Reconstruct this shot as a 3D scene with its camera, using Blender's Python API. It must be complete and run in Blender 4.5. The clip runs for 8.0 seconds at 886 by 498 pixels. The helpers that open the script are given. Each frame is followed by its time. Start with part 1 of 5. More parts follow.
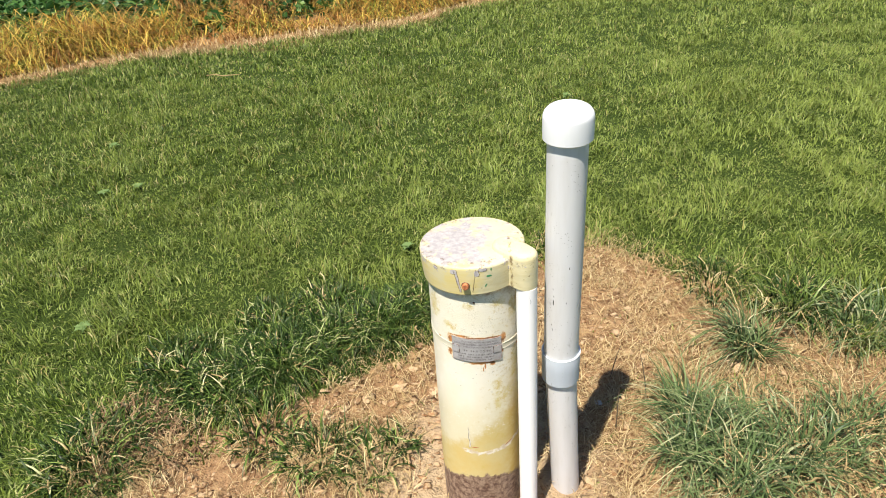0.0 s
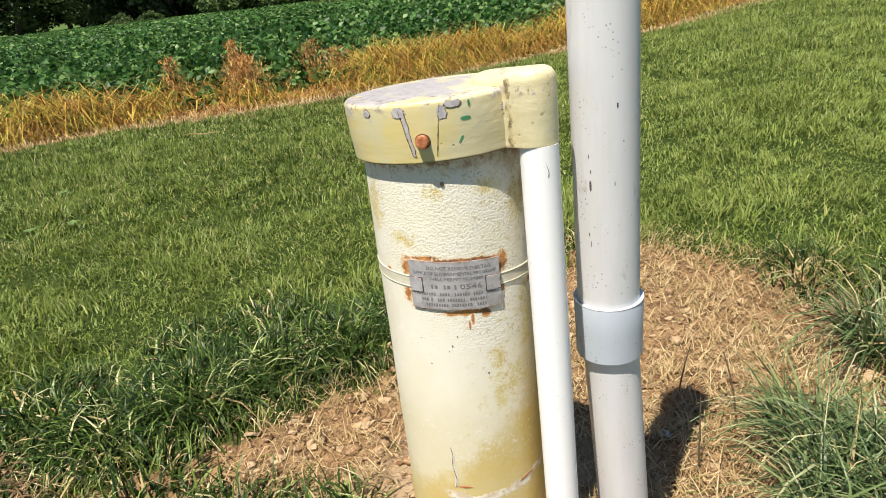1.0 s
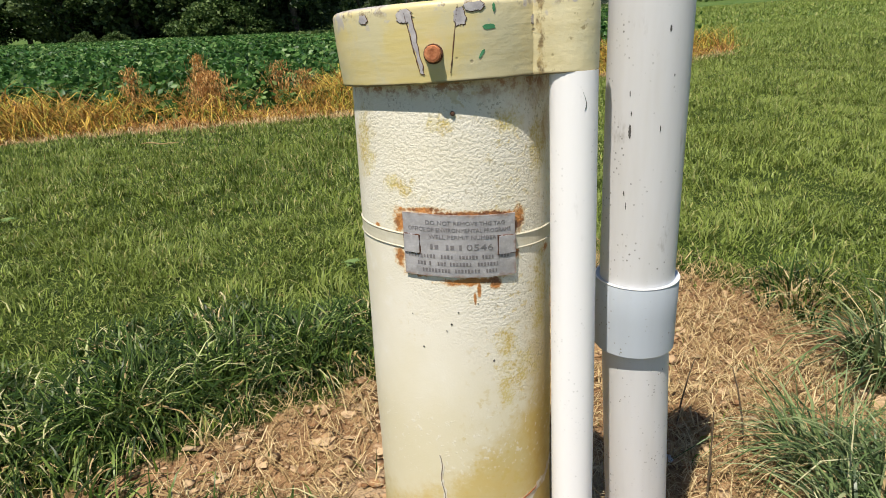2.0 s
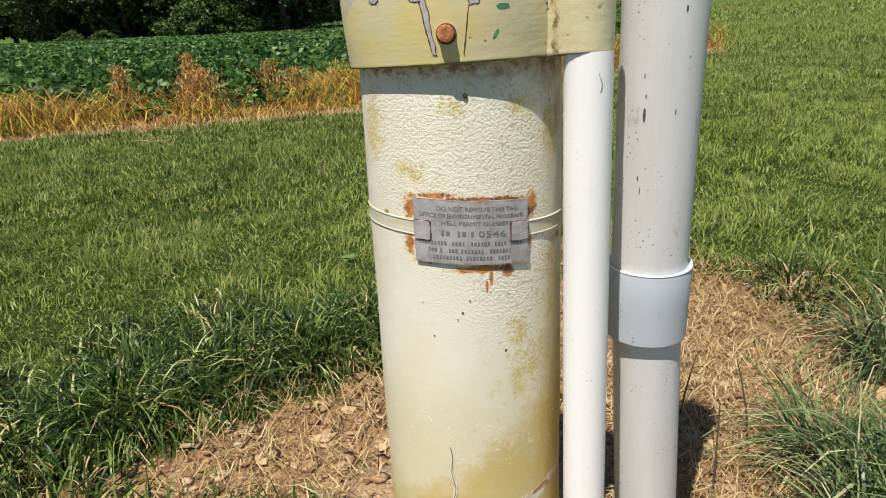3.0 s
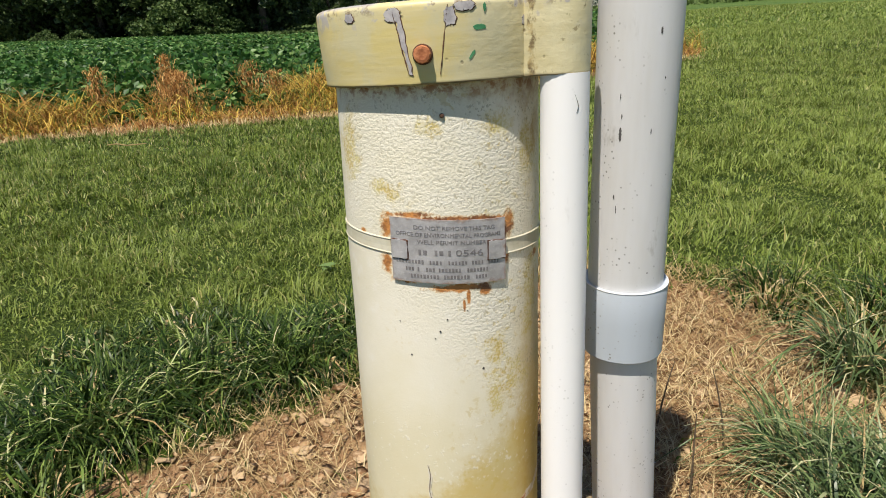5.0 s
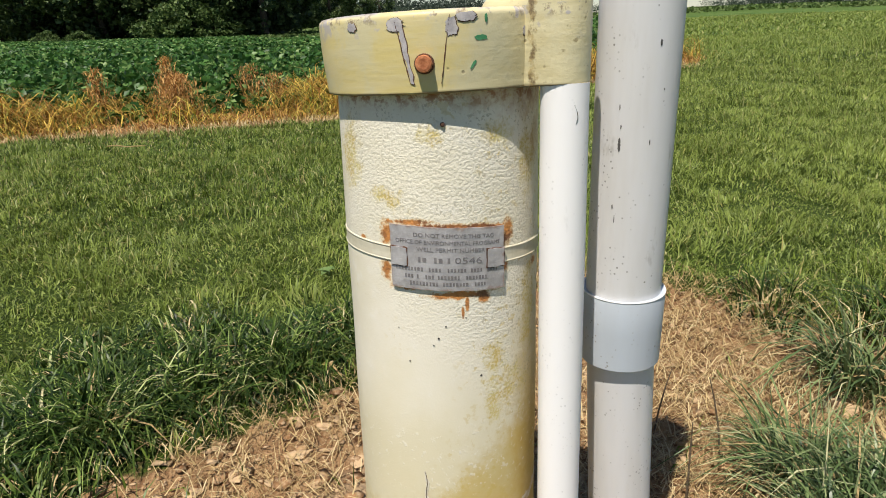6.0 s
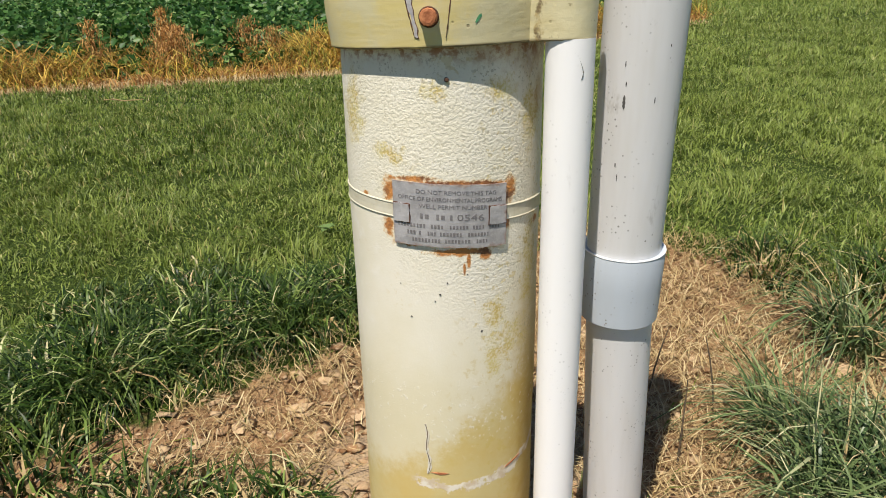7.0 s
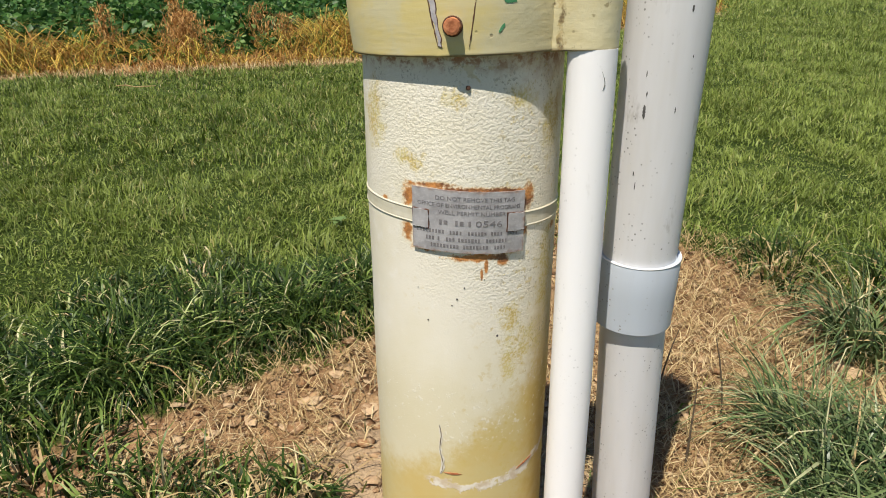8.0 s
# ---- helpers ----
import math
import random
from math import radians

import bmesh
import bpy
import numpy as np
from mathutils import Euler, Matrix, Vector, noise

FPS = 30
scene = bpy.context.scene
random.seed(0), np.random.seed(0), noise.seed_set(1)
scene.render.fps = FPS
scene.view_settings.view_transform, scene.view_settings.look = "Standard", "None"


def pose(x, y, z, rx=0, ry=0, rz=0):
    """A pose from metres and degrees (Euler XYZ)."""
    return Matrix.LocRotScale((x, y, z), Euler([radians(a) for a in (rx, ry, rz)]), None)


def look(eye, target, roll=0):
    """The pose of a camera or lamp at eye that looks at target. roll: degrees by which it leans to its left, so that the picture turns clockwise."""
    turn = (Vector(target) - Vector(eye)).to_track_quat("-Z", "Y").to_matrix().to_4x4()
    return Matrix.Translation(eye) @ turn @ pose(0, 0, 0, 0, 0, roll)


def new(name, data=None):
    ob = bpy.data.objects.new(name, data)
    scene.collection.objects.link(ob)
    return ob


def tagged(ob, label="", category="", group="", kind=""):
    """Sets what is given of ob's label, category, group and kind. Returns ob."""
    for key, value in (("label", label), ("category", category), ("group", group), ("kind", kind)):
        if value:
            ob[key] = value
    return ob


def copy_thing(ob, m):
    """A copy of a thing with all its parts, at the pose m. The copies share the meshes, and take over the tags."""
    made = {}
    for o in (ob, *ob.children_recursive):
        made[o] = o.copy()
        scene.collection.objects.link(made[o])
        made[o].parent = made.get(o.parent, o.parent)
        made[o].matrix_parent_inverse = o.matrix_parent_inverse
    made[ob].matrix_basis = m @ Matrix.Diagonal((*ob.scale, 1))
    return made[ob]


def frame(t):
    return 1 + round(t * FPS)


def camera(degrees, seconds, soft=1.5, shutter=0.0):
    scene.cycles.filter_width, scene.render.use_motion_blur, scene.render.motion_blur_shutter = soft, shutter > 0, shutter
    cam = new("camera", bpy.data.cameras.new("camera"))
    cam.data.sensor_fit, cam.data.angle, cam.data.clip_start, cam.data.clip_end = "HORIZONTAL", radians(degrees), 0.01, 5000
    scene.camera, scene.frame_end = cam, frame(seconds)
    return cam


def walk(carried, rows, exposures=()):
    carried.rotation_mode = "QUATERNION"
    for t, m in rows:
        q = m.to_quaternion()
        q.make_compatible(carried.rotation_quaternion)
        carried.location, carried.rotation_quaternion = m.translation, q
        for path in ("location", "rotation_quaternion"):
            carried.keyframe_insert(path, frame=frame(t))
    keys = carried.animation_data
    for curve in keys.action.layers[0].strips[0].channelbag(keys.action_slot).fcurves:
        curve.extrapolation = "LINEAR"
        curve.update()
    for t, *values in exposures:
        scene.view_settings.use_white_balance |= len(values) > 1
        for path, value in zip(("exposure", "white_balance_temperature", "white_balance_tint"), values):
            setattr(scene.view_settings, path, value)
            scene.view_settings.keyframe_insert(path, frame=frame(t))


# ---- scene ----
cam = camera(68.8, 8.0, soft=0.95)
# seconds; the eye; turns about x, y and z
ROWS = [
    (0.0, 0.0058, 0.0019, 1.3155, 57.42, 3.82, 0.11),
    (0.1, 0.0178, 0.0834, 1.2415, 59.59, 4.93, 0.57),
    (0.2, 0.0167, 0.1384, 1.1622, 62.24, 3.71, 0.21),
    (0.3, 0.0249, 0.1919, 1.0880, 64.10, 2.27, 0.13),
    (0.4, 0.0266, 0.2220, 1.0157, 65.27, 2.75, 0.52),
    (0.5, 0.0187, 0.2407, 0.9468, 65.55, 4.29, 0.17),
    (0.6, 0.0236, 0.2691, 0.8998, 66.55, 6.70, -0.81),
    (0.7, 0.0283, 0.2935, 0.8703, 66.07, 6.99, -0.26),
    (0.8, 0.0339, 0.3093, 0.8440, 67.60, 6.57, 0.13),
    (0.9, 0.0354, 0.3257, 0.8119, 67.22, 7.33, 0.04),
    (1.0, 0.0366, 0.3387, 0.7841, 66.65, 6.42, 0.19),
    (1.1, 0.0300, 0.3536, 0.7669, 69.10, 4.76, 0.90),
    (1.2, 0.0152, 0.3807, 0.7411, 69.36, 3.09, 1.81),
    (1.3, 0.0020, 0.3980, 0.7354, 70.58, 3.58, 1.14),
    (1.4, -0.0073, 0.4009, 0.7216, 71.94, 3.82, 0.55),
    (1.5, -0.0097, 0.4100, 0.7017, 71.75, 1.21, -0.08),
    (1.6, -0.0108, 0.4159, 0.6929, 70.96, 2.21, -1.02),
    (1.7, -0.0120, 0.4205, 0.6876, 70.83, 1.82, -1.20),
    (1.8, -0.0111, 0.4255, 0.6837, 70.63, 3.36, -1.91),
    (1.9, -0.0107, 0.4309, 0.6757, 70.60, 2.96, -2.16),
    (2.0, -0.0125, 0.4322, 0.6683, 69.84, 2.70, -2.29),
    (2.2, -0.0164, 0.4307, 0.6632, 69.75, 3.07, -2.22),
    (3.3, -0.0313, 0.4438, 0.6544, 69.66, 2.12, -3.67),
    (3.5, -0.0304, 0.4439, 0.6572, 69.63, 1.86, -4.02),
    (4.0, -0.0271, 0.4466, 0.6612, 69.83, 2.26, -4.60),
    (4.5, -0.0258, 0.4471, 0.6637, 69.83, 2.23, -4.72),
    (5.8, -0.0261, 0.4453, 0.6709, 70.18, 1.72, -4.76),
    (6.0, -0.0267, 0.4445, 0.6709, 70.27, 1.53, -4.69),
    (6.5, -0.0278, 0.4438, 0.6723, 69.12, 1.55, -4.64),
    (7.0, -0.0293, 0.4421, 0.6702, 66.63, 0.98, -4.54),
    (7.2, -0.0363, 0.4434, 0.6680, 65.38, 0.72, -3.86),
    (7.5, -0.0402, 0.4431, 0.6667, 65.10, 0.73, -3.68),
    (7.7, -0.0386, 0.4455, 0.6708, 65.64, 1.60, -3.82),
    (8.0, -0.0383, 0.4434, 0.6851, 65.67, 0.31, -3.56),
]
walk(cam, [(t, pose(*p)) for t, *p in ROWS],
     exposures=[(0.0, 0.76, 6450, 11), (0.5, 0.7, 6450, 11), (1.0, 0.62, 6450, 11), (1.5, 0.5, 6450, 11), (2.0, 0.4, 6450, 11), (3.5, 0.33, 6450, 11), (8.0, 0.31, 6450, 11)])

# ---- daylight ----
SUN_EL, SUN_AZ = 66.5, 33.0          # height, and the way its light travels, from ahead towards the right
world = bpy.data.worlds.new("world")
scene.world = world
world.use_nodes = True
wn = world.node_tree.nodes
sky = wn.new("ShaderNodeTexSky")
sky.sky_type = "NISHITA"
sky.sun_disc = False
sky.altitude = 1500
sky.sun_elevation = radians(SUN_EL)
sky.sun_rotation = radians(180 + SUN_AZ)
sky.air_density, sky.dust_density, sky.ozone_density = 1.0, 0.3, 1.4
world.node_tree.links.new(sky.outputs[0], wn["Background"].inputs[0])
wn["Background"].inputs[1].default_value = 0.072
sun_data = bpy.data.lights.new("sun", "SUN")
sun_data.energy, sun_data.angle, sun_data.color = 5.1, radians(0.53), (1.0, 0.94, 0.83)
sun = new("sun", sun_data)
c = math.cos(radians(SUN_EL))
way = Vector((math.sin(radians(SUN_AZ)) * c, math.cos(radians(SUN_AZ)) * c, -math.sin(radians(SUN_EL))))
sun.matrix_world = look(Vector((0, 0, 5)) - way * 10, (0, 0, 5))


# ---- materials ----
class Nodes:
    """Short names for the nodes of one material."""

    def __init__(self, name, rough=0.6):
        self.mat = bpy.data.materials.new(name)
        self.mat.use_nodes = True
        self.nt = self.mat.node_tree
        self.bsdf = self.nt.nodes["Principled BSDF"]
        self.bsdf.inputs["Roughness"].default_value = rough
        self.coord = self.nt.nodes.new("ShaderNodeTexCoord").outputs["Object"]

    def put(self, sock, v):
        if isinstance(v, bpy.types.NodeSocket):
            self.nt.links.new(v, sock)
        elif isinstance(v, tuple) and len(v) == 3 and sock.type == "RGBA":
            sock.default_value = (*v, 1)
        else:
            sock.default_value = v

    def m(self, op, a, b=0.0, c=0.0, clamp=False):
        n = self.nt.nodes.new("ShaderNodeMath")
        n.operation, n.use_clamp = op, clamp
        for s, v in zip(n.inputs, (a, b, c)):
            self.put(s, v)
        return n.outputs[0]

    def noise(self, scale, detail=3.0, rough=0.6, vec=None, distortion=0.0):
        n = self.nt.nodes.new("ShaderNodeTexNoise")
        n.inputs["Scale"].default_value, n.inputs["Detail"].default_value = scale, detail
        n.inputs["Roughness"].default_value, n.inputs["Distortion"].default_value = rough, distortion
        self.put(n.inputs["Vector"], vec or self.coord)
        return n.outputs["Fac"]

    def voronoi(self, scale, vec=None, feature="F1"):
        n = self.nt.nodes.new("ShaderNodeTexVoronoi")
        n.feature = feature
        n.inputs["Scale"].default_value = scale
        self.put(n.inputs["Vector"], vec or self.coord)
        return n.outputs["Distance"]

    def ramp(self, v, lo, hi, a=0.0, b=1.0):
        n = self.nt.nodes.new("ShaderNodeMapRange")
        n.interpolation_type = "SMOOTHSTEP"
        for s, x in zip(n.inputs, (v, lo, hi, a, b)):
            self.put(s, x)
        return n.outputs[0]

    def mix(self, fac, a, b):
        n = self.nt.nodes.new("ShaderNodeMix")
        n.data_type = "RGBA"
        self.put(n.inputs[0], fac)
        self.put(n.inputs[6], a)
        self.put(n.inputs[7], b)
        return n.outputs[2]

    def xyz(self, vec=None):
        n = self.nt.nodes.new("ShaderNodeSeparateXYZ")
        self.put(n.inputs[0], vec or self.coord)
        return n.outputs

    def stretch(self, x, y, z):
        n = self.nt.nodes.new("ShaderNodeMapping")
        n.inputs["Scale"].default_value = (x, y, z)
        self.put(n.inputs["Vector"], self.coord)
        return n.outputs[0]

    def attr(self, name):
        n = self.nt.nodes.new("ShaderNodeAttribute")
        n.attribute_name = name
        return n.outputs["Fac"]

    def island(self):
        return self.nt.nodes.new("ShaderNodeNewGeometry").outputs["Random Per Island"]

    def steps(self, v, stops):
        n = self.nt.nodes.new("ShaderNodeValToRGB")
        e = n.color_ramp.elements
        while len(e) < len(stops):
            e.new(0.5)
        for el, (p, col) in zip(e, stops):
            el.position, el.color = p, (*col, 1)
        self.put(n.inputs[0], v)
        return n.outputs[0]

    def bump(self, h, strength=0.3, dist=0.002):
        n = self.nt.nodes.new("ShaderNodeBump")
        n.inputs["Strength"].default_value, n.inputs["Distance"].default_value = strength, dist
        self.put(n.inputs["Height"], h)
        self.nt.links.new(n.outputs[0], self.bsdf.inputs["Normal"])

    def done(self, color, rough=None, metal=None, spec=None):
        self.put(self.bsdf.inputs["Base Color"], color)
        for key, v in (("Roughness", rough), ("Metallic", metal), ("Specular IOR Level", spec)):
            if v is not None:
                self.put(self.bsdf.inputs[key], v)
        return self.mat


def leaf_material(name, stops, patch_scale, patch, through_light=0.35, rough=0.5, patch_amount=0.6, dry=None):
    """Thin blades and leaves: each its own tint, wide patches of another, some light through."""
    n = Nodes(name, rough)
    col = n.steps(n.island(), stops)
    spot = n.ramp(n.noise(patch_scale, 3.0), 0.42, 0.66, 0.0, patch_amount)
    col = n.mix(spot, col, patch)
    if dry:
        lush = n.ramp(n.noise(13.0, 3.0, 0.6), 0.52, 0.66, 0.0, 0.5)
        col = n.mix(lush, col, (0.035, 0.075, 0.014))
        pale = n.ramp(n.noise(21.0, 2.0, 0.6), 0.58, 0.7, 0.0, 0.45)
        col = n.mix(pale, col, (0.36, 0.42, 0.13))
        # thinner, drier turf on the higher side of the lawn, lush on the lower
        px, py, pz = n.xyz()
        side = n.m("ADD", n.m("MULTIPLY", px, 0.36), n.m("MULTIPLY", n.m("SUBTRACT", n.noise(2.2, 4.0, 0.65), 0.5), 1.6))
        worn = n.m("ABSOLUTE", n.m("SUBTRACT", n.m("SUBTRACT", py, n.m("MULTIPLY", px, 0.35)), 2.35))
        side = n.m("ADD", side, n.ramp(worn, 0.75, 0.25, 0.0, 0.75))
        col = n.mix(n.ramp(side, -0.35, 0.85, 0.0, 0.42), col, dry)
    n.done(col, spec=0.2)
    tr = n.nt.nodes.new("ShaderNodeBsdfTranslucent")
    n.put(tr.inputs[0], col)
    mx = n.nt.nodes.new("ShaderNodeMixShader")
    mx.inputs[0].default_value = through_light
    n.nt.links.new(n.bsdf.outputs[0], mx.inputs[1])
    n.nt.links.new(tr.outputs[0], mx.inputs[2])
    n.nt.links.new(mx.outputs[0], n.nt.nodes["Material Output"].inputs[0])
    return n.mat


# pale green tint paints in glints; the darkest tint, shade between blades
LAWN = leaf_material("lawn_blades", [(0.0, (0.02, 0.042, 0.008)), (0.35, (0.095, 0.15, 0.02)), (0.7, (0.23, 0.295, 0.05)), (0.9, (0.36, 0.42, 0.14)), (0.96, (0.4, 0.31, 0.12)), (1.0, (0.62, 0.55, 0.3))],
                     0.9, (0.25, 0.3, 0.055), 0.28, 0.42, patch_amount=0.3, dry=(0.30, 0.36, 0.085))
TUFT = leaf_material("tuft_blades", [(0.0, (0.035, 0.065, 0.025)), (0.4, (0.085, 0.135, 0.045)), (0.72, (0.17, 0.225, 0.085)), (0.92, (0.36, 0.38, 0.2)), (1.0, (0.58, 0.53, 0.32))],
                     5.0, (0.12, 0.155, 0.055), 0.15, rough=0.34)
# near-black tints carry the bank's inner shade, the few brightest its lit blades
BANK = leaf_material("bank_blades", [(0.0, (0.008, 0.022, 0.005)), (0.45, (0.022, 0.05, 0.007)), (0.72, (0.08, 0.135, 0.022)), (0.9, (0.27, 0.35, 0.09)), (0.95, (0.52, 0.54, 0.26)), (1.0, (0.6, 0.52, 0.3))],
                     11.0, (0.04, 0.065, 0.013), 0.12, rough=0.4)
STRAW = leaf_material("straw", [(0.0, (0.25, 0.165, 0.075)), (0.5, (0.5, 0.37, 0.18)), (1.0, (0.68, 0.55, 0.32))], 6.0, (0.42, 0.29, 0.13), 0.15, 0.6)
DEAD = leaf_material("dead_grass", [(0.0, (0.09, 0.05, 0.025)), (0.5, (0.24, 0.15, 0.075)), (1.0, (0.45, 0.34, 0.2))], 9.0, (0.16, 0.09, 0.045), 0.1, 0.7)
WEED = leaf_material("dry_weeds", [(0.0, (0.10, 0.04, 0.012)), (0.22, (0.34, 0.16, 0.04)), (0.42, (0.66, 0.42, 0.07)), (0.6, (0.78, 0.60, 0.14)), (0.72, (0.42, 0.40, 0.06)), (0.84, (0.14, 0.2, 0.03)), (1.0, (0.06, 0.12, 0.018))],
                     2.6, (0.36, 0.19, 0.05), 0.22, patch_amount=0.65)
RUSTY = leaf_material("rusty_weeds", [(0.0, (0.18, 0.075, 0.025)), (0.5, (0.46, 0.235, 0.075)), (1.0, (0.68, 0.43, 0.16))], 4.0, (0.55, 0.33, 0.09), 0.22, 0.6, patch_amount=0.4)
BROAD = leaf_material("broad_leaves", [(0.0, (0.12, 0.2, 0.06)), (1.0, (0.24, 0.33, 0.12))], 20.0, (0.2, 0.3, 0.1), 0.3, 0.5)
SOY = leaf_material("soy_leaves", [(0.0, (0.012, 0.042, 0.009)), (0.4, (0.036, 0.105, 0.02)), (0.75, (0.09, 0.195, 0.042)), (1.0, (0.26, 0.36, 0.12))],
                    0.35, (0.045, 0.11, 0.02), 0.25, 0.42, patch_amount=0.4)
CROWN = leaf_material("tree_leaves", [(0.0, (0.02, 0.04, 0.015)), (0.5, (0.05, 0.085, 0.028)), (1.0, (0.14, 0.19, 0.065))], 0.3, (0.095, 0.135, 0.045), 0.25, 0.5)
SHRUB = leaf_material("shrub_leaves", [(0.0, (0.02, 0.05, 0.014)), (0.5, (0.065, 0.115, 0.03)), (1.0, (0.2, 0.27, 0.09))], 0.5, (0.1, 0.15, 0.04), 0.3, 0.5)
FARCROP = leaf_material("far_crop_leaves", [(0.0, (0.05, 0.09, 0.02)), (0.6, (0.1, 0.16, 0.04)), (1.0, (0.19, 0.24, 0.08))], 0.08, (0.14, 0.18, 0.06), 0.2, 0.6)
# distance haze is mixed into these greyed leaf colours
FARCROWN = leaf_material("hazy_far_leaves", [(0.0, (0.03, 0.045, 0.035)), (0.6, (0.05, 0.07, 0.052)), (1.0, (0.075, 0.095, 0.07))], 0.05, (0.07, 0.1, 0.06), 0.15, 0.6)


def make_ground():
    n = Nodes("ground", 0.95)
    dirt, strip, field, meadow = (n.attr(k) for k in ("dirt", "strip", "field", "meadow"))
    fine, mid, big = n.noise(160, 4.0), n.noise(28, 4.0), n.noise(3.0, 3.0)
    thatch = n.mix(n.ramp(fine, 0.35, 0.7), (0.016, 0.033, 0.004), (0.07, 0.1, 0.016))
    soil = n.mix(n.ramp(mid, 0.3, 0.72), (0.13, 0.062, 0.028), (0.42, 0.265, 0.13))
    soil = n.mix(n.ramp(fine, 0.4, 0.75, 0.0, 0.55), soil, (0.56, 0.40, 0.22))
    soil = n.mix(n.ramp(big, 0.45, 0.7, 0.0, 0.6), soil, (0.33, 0.18, 0.09))
    # paler, washed soil round the foot of the pipes
    px, py, pz = n.xyz()
    dx, dy = n.m("SUBTRACT", px, 0.02), n.m("SUBTRACT", py, 1.05)
    far = n.m("ADD", n.m("SQRT", n.m("ADD", n.m("MULTIPLY", dx, dx), n.m("MULTIPLY", dy, dy))), n.m("MULTIPLY", n.m("SUBTRACT", n.noise(9.0, 4.0), 0.5), 0.3))
    soil = n.mix(n.m("MULTIPLY", n.ramp(far, 0.36, 0.16), 0.65), soil, (0.58, 0.44, 0.28))
    edge = n.ramp(n.m("ADD", dirt, n.m("MULTIPLY", n.m("SUBTRACT", mid, 0.5), 0.9)), 0.35, 0.6)
    col = n.mix(edge, thatch, soil)
    mown = n.mix(n.ramp(n.noise(40, 4.0), 0.3, 0.7), (0.2, 0.105, 0.045), (0.4, 0.25, 0.12))
    col = n.mix(strip, col, mown)
    col = n.mix(field, col, n.mix(n.ramp(mid, 0.3, 0.7), (0.03, 0.05, 0.015), (0.07, 0.075, 0.03)))
    grass = n.mix(n.ramp(n.noise(0.5, 4.0), 0.35, 0.65), (0.06, 0.11, 0.022), (0.12, 0.17, 0.04))
    col = n.mix(meadow, col, n.mix(n.ramp(n.noise(9.0, 4.0), 0.3, 0.7, 0.0, 0.5), grass, (0.05, 0.1, 0.02)))
    n.bump(n.m("ADD", n.m("MULTIPLY", fine, 0.6), mid), 1.0, 0.02)
    return n.done(col, spec=0.15)


GROUND = make_ground()


def make_clod():
    n = Nodes("clod", 0.95)
    col = n.steps(n.island(), [(0.0, (0.16, 0.08, 0.036)), (0.5, (0.33, 0.185, 0.09)), (1.0, (0.52, 0.37, 0.22))])
    n.bump(n.noise(140, 4.0), 0.7, 0.004)
    return n.done(n.mix(n.ramp(n.noise(90, 3.0), 0.4, 0.7), col, (0.46, 0.33, 0.2)), spec=0.15)


CLOD = make_clod()


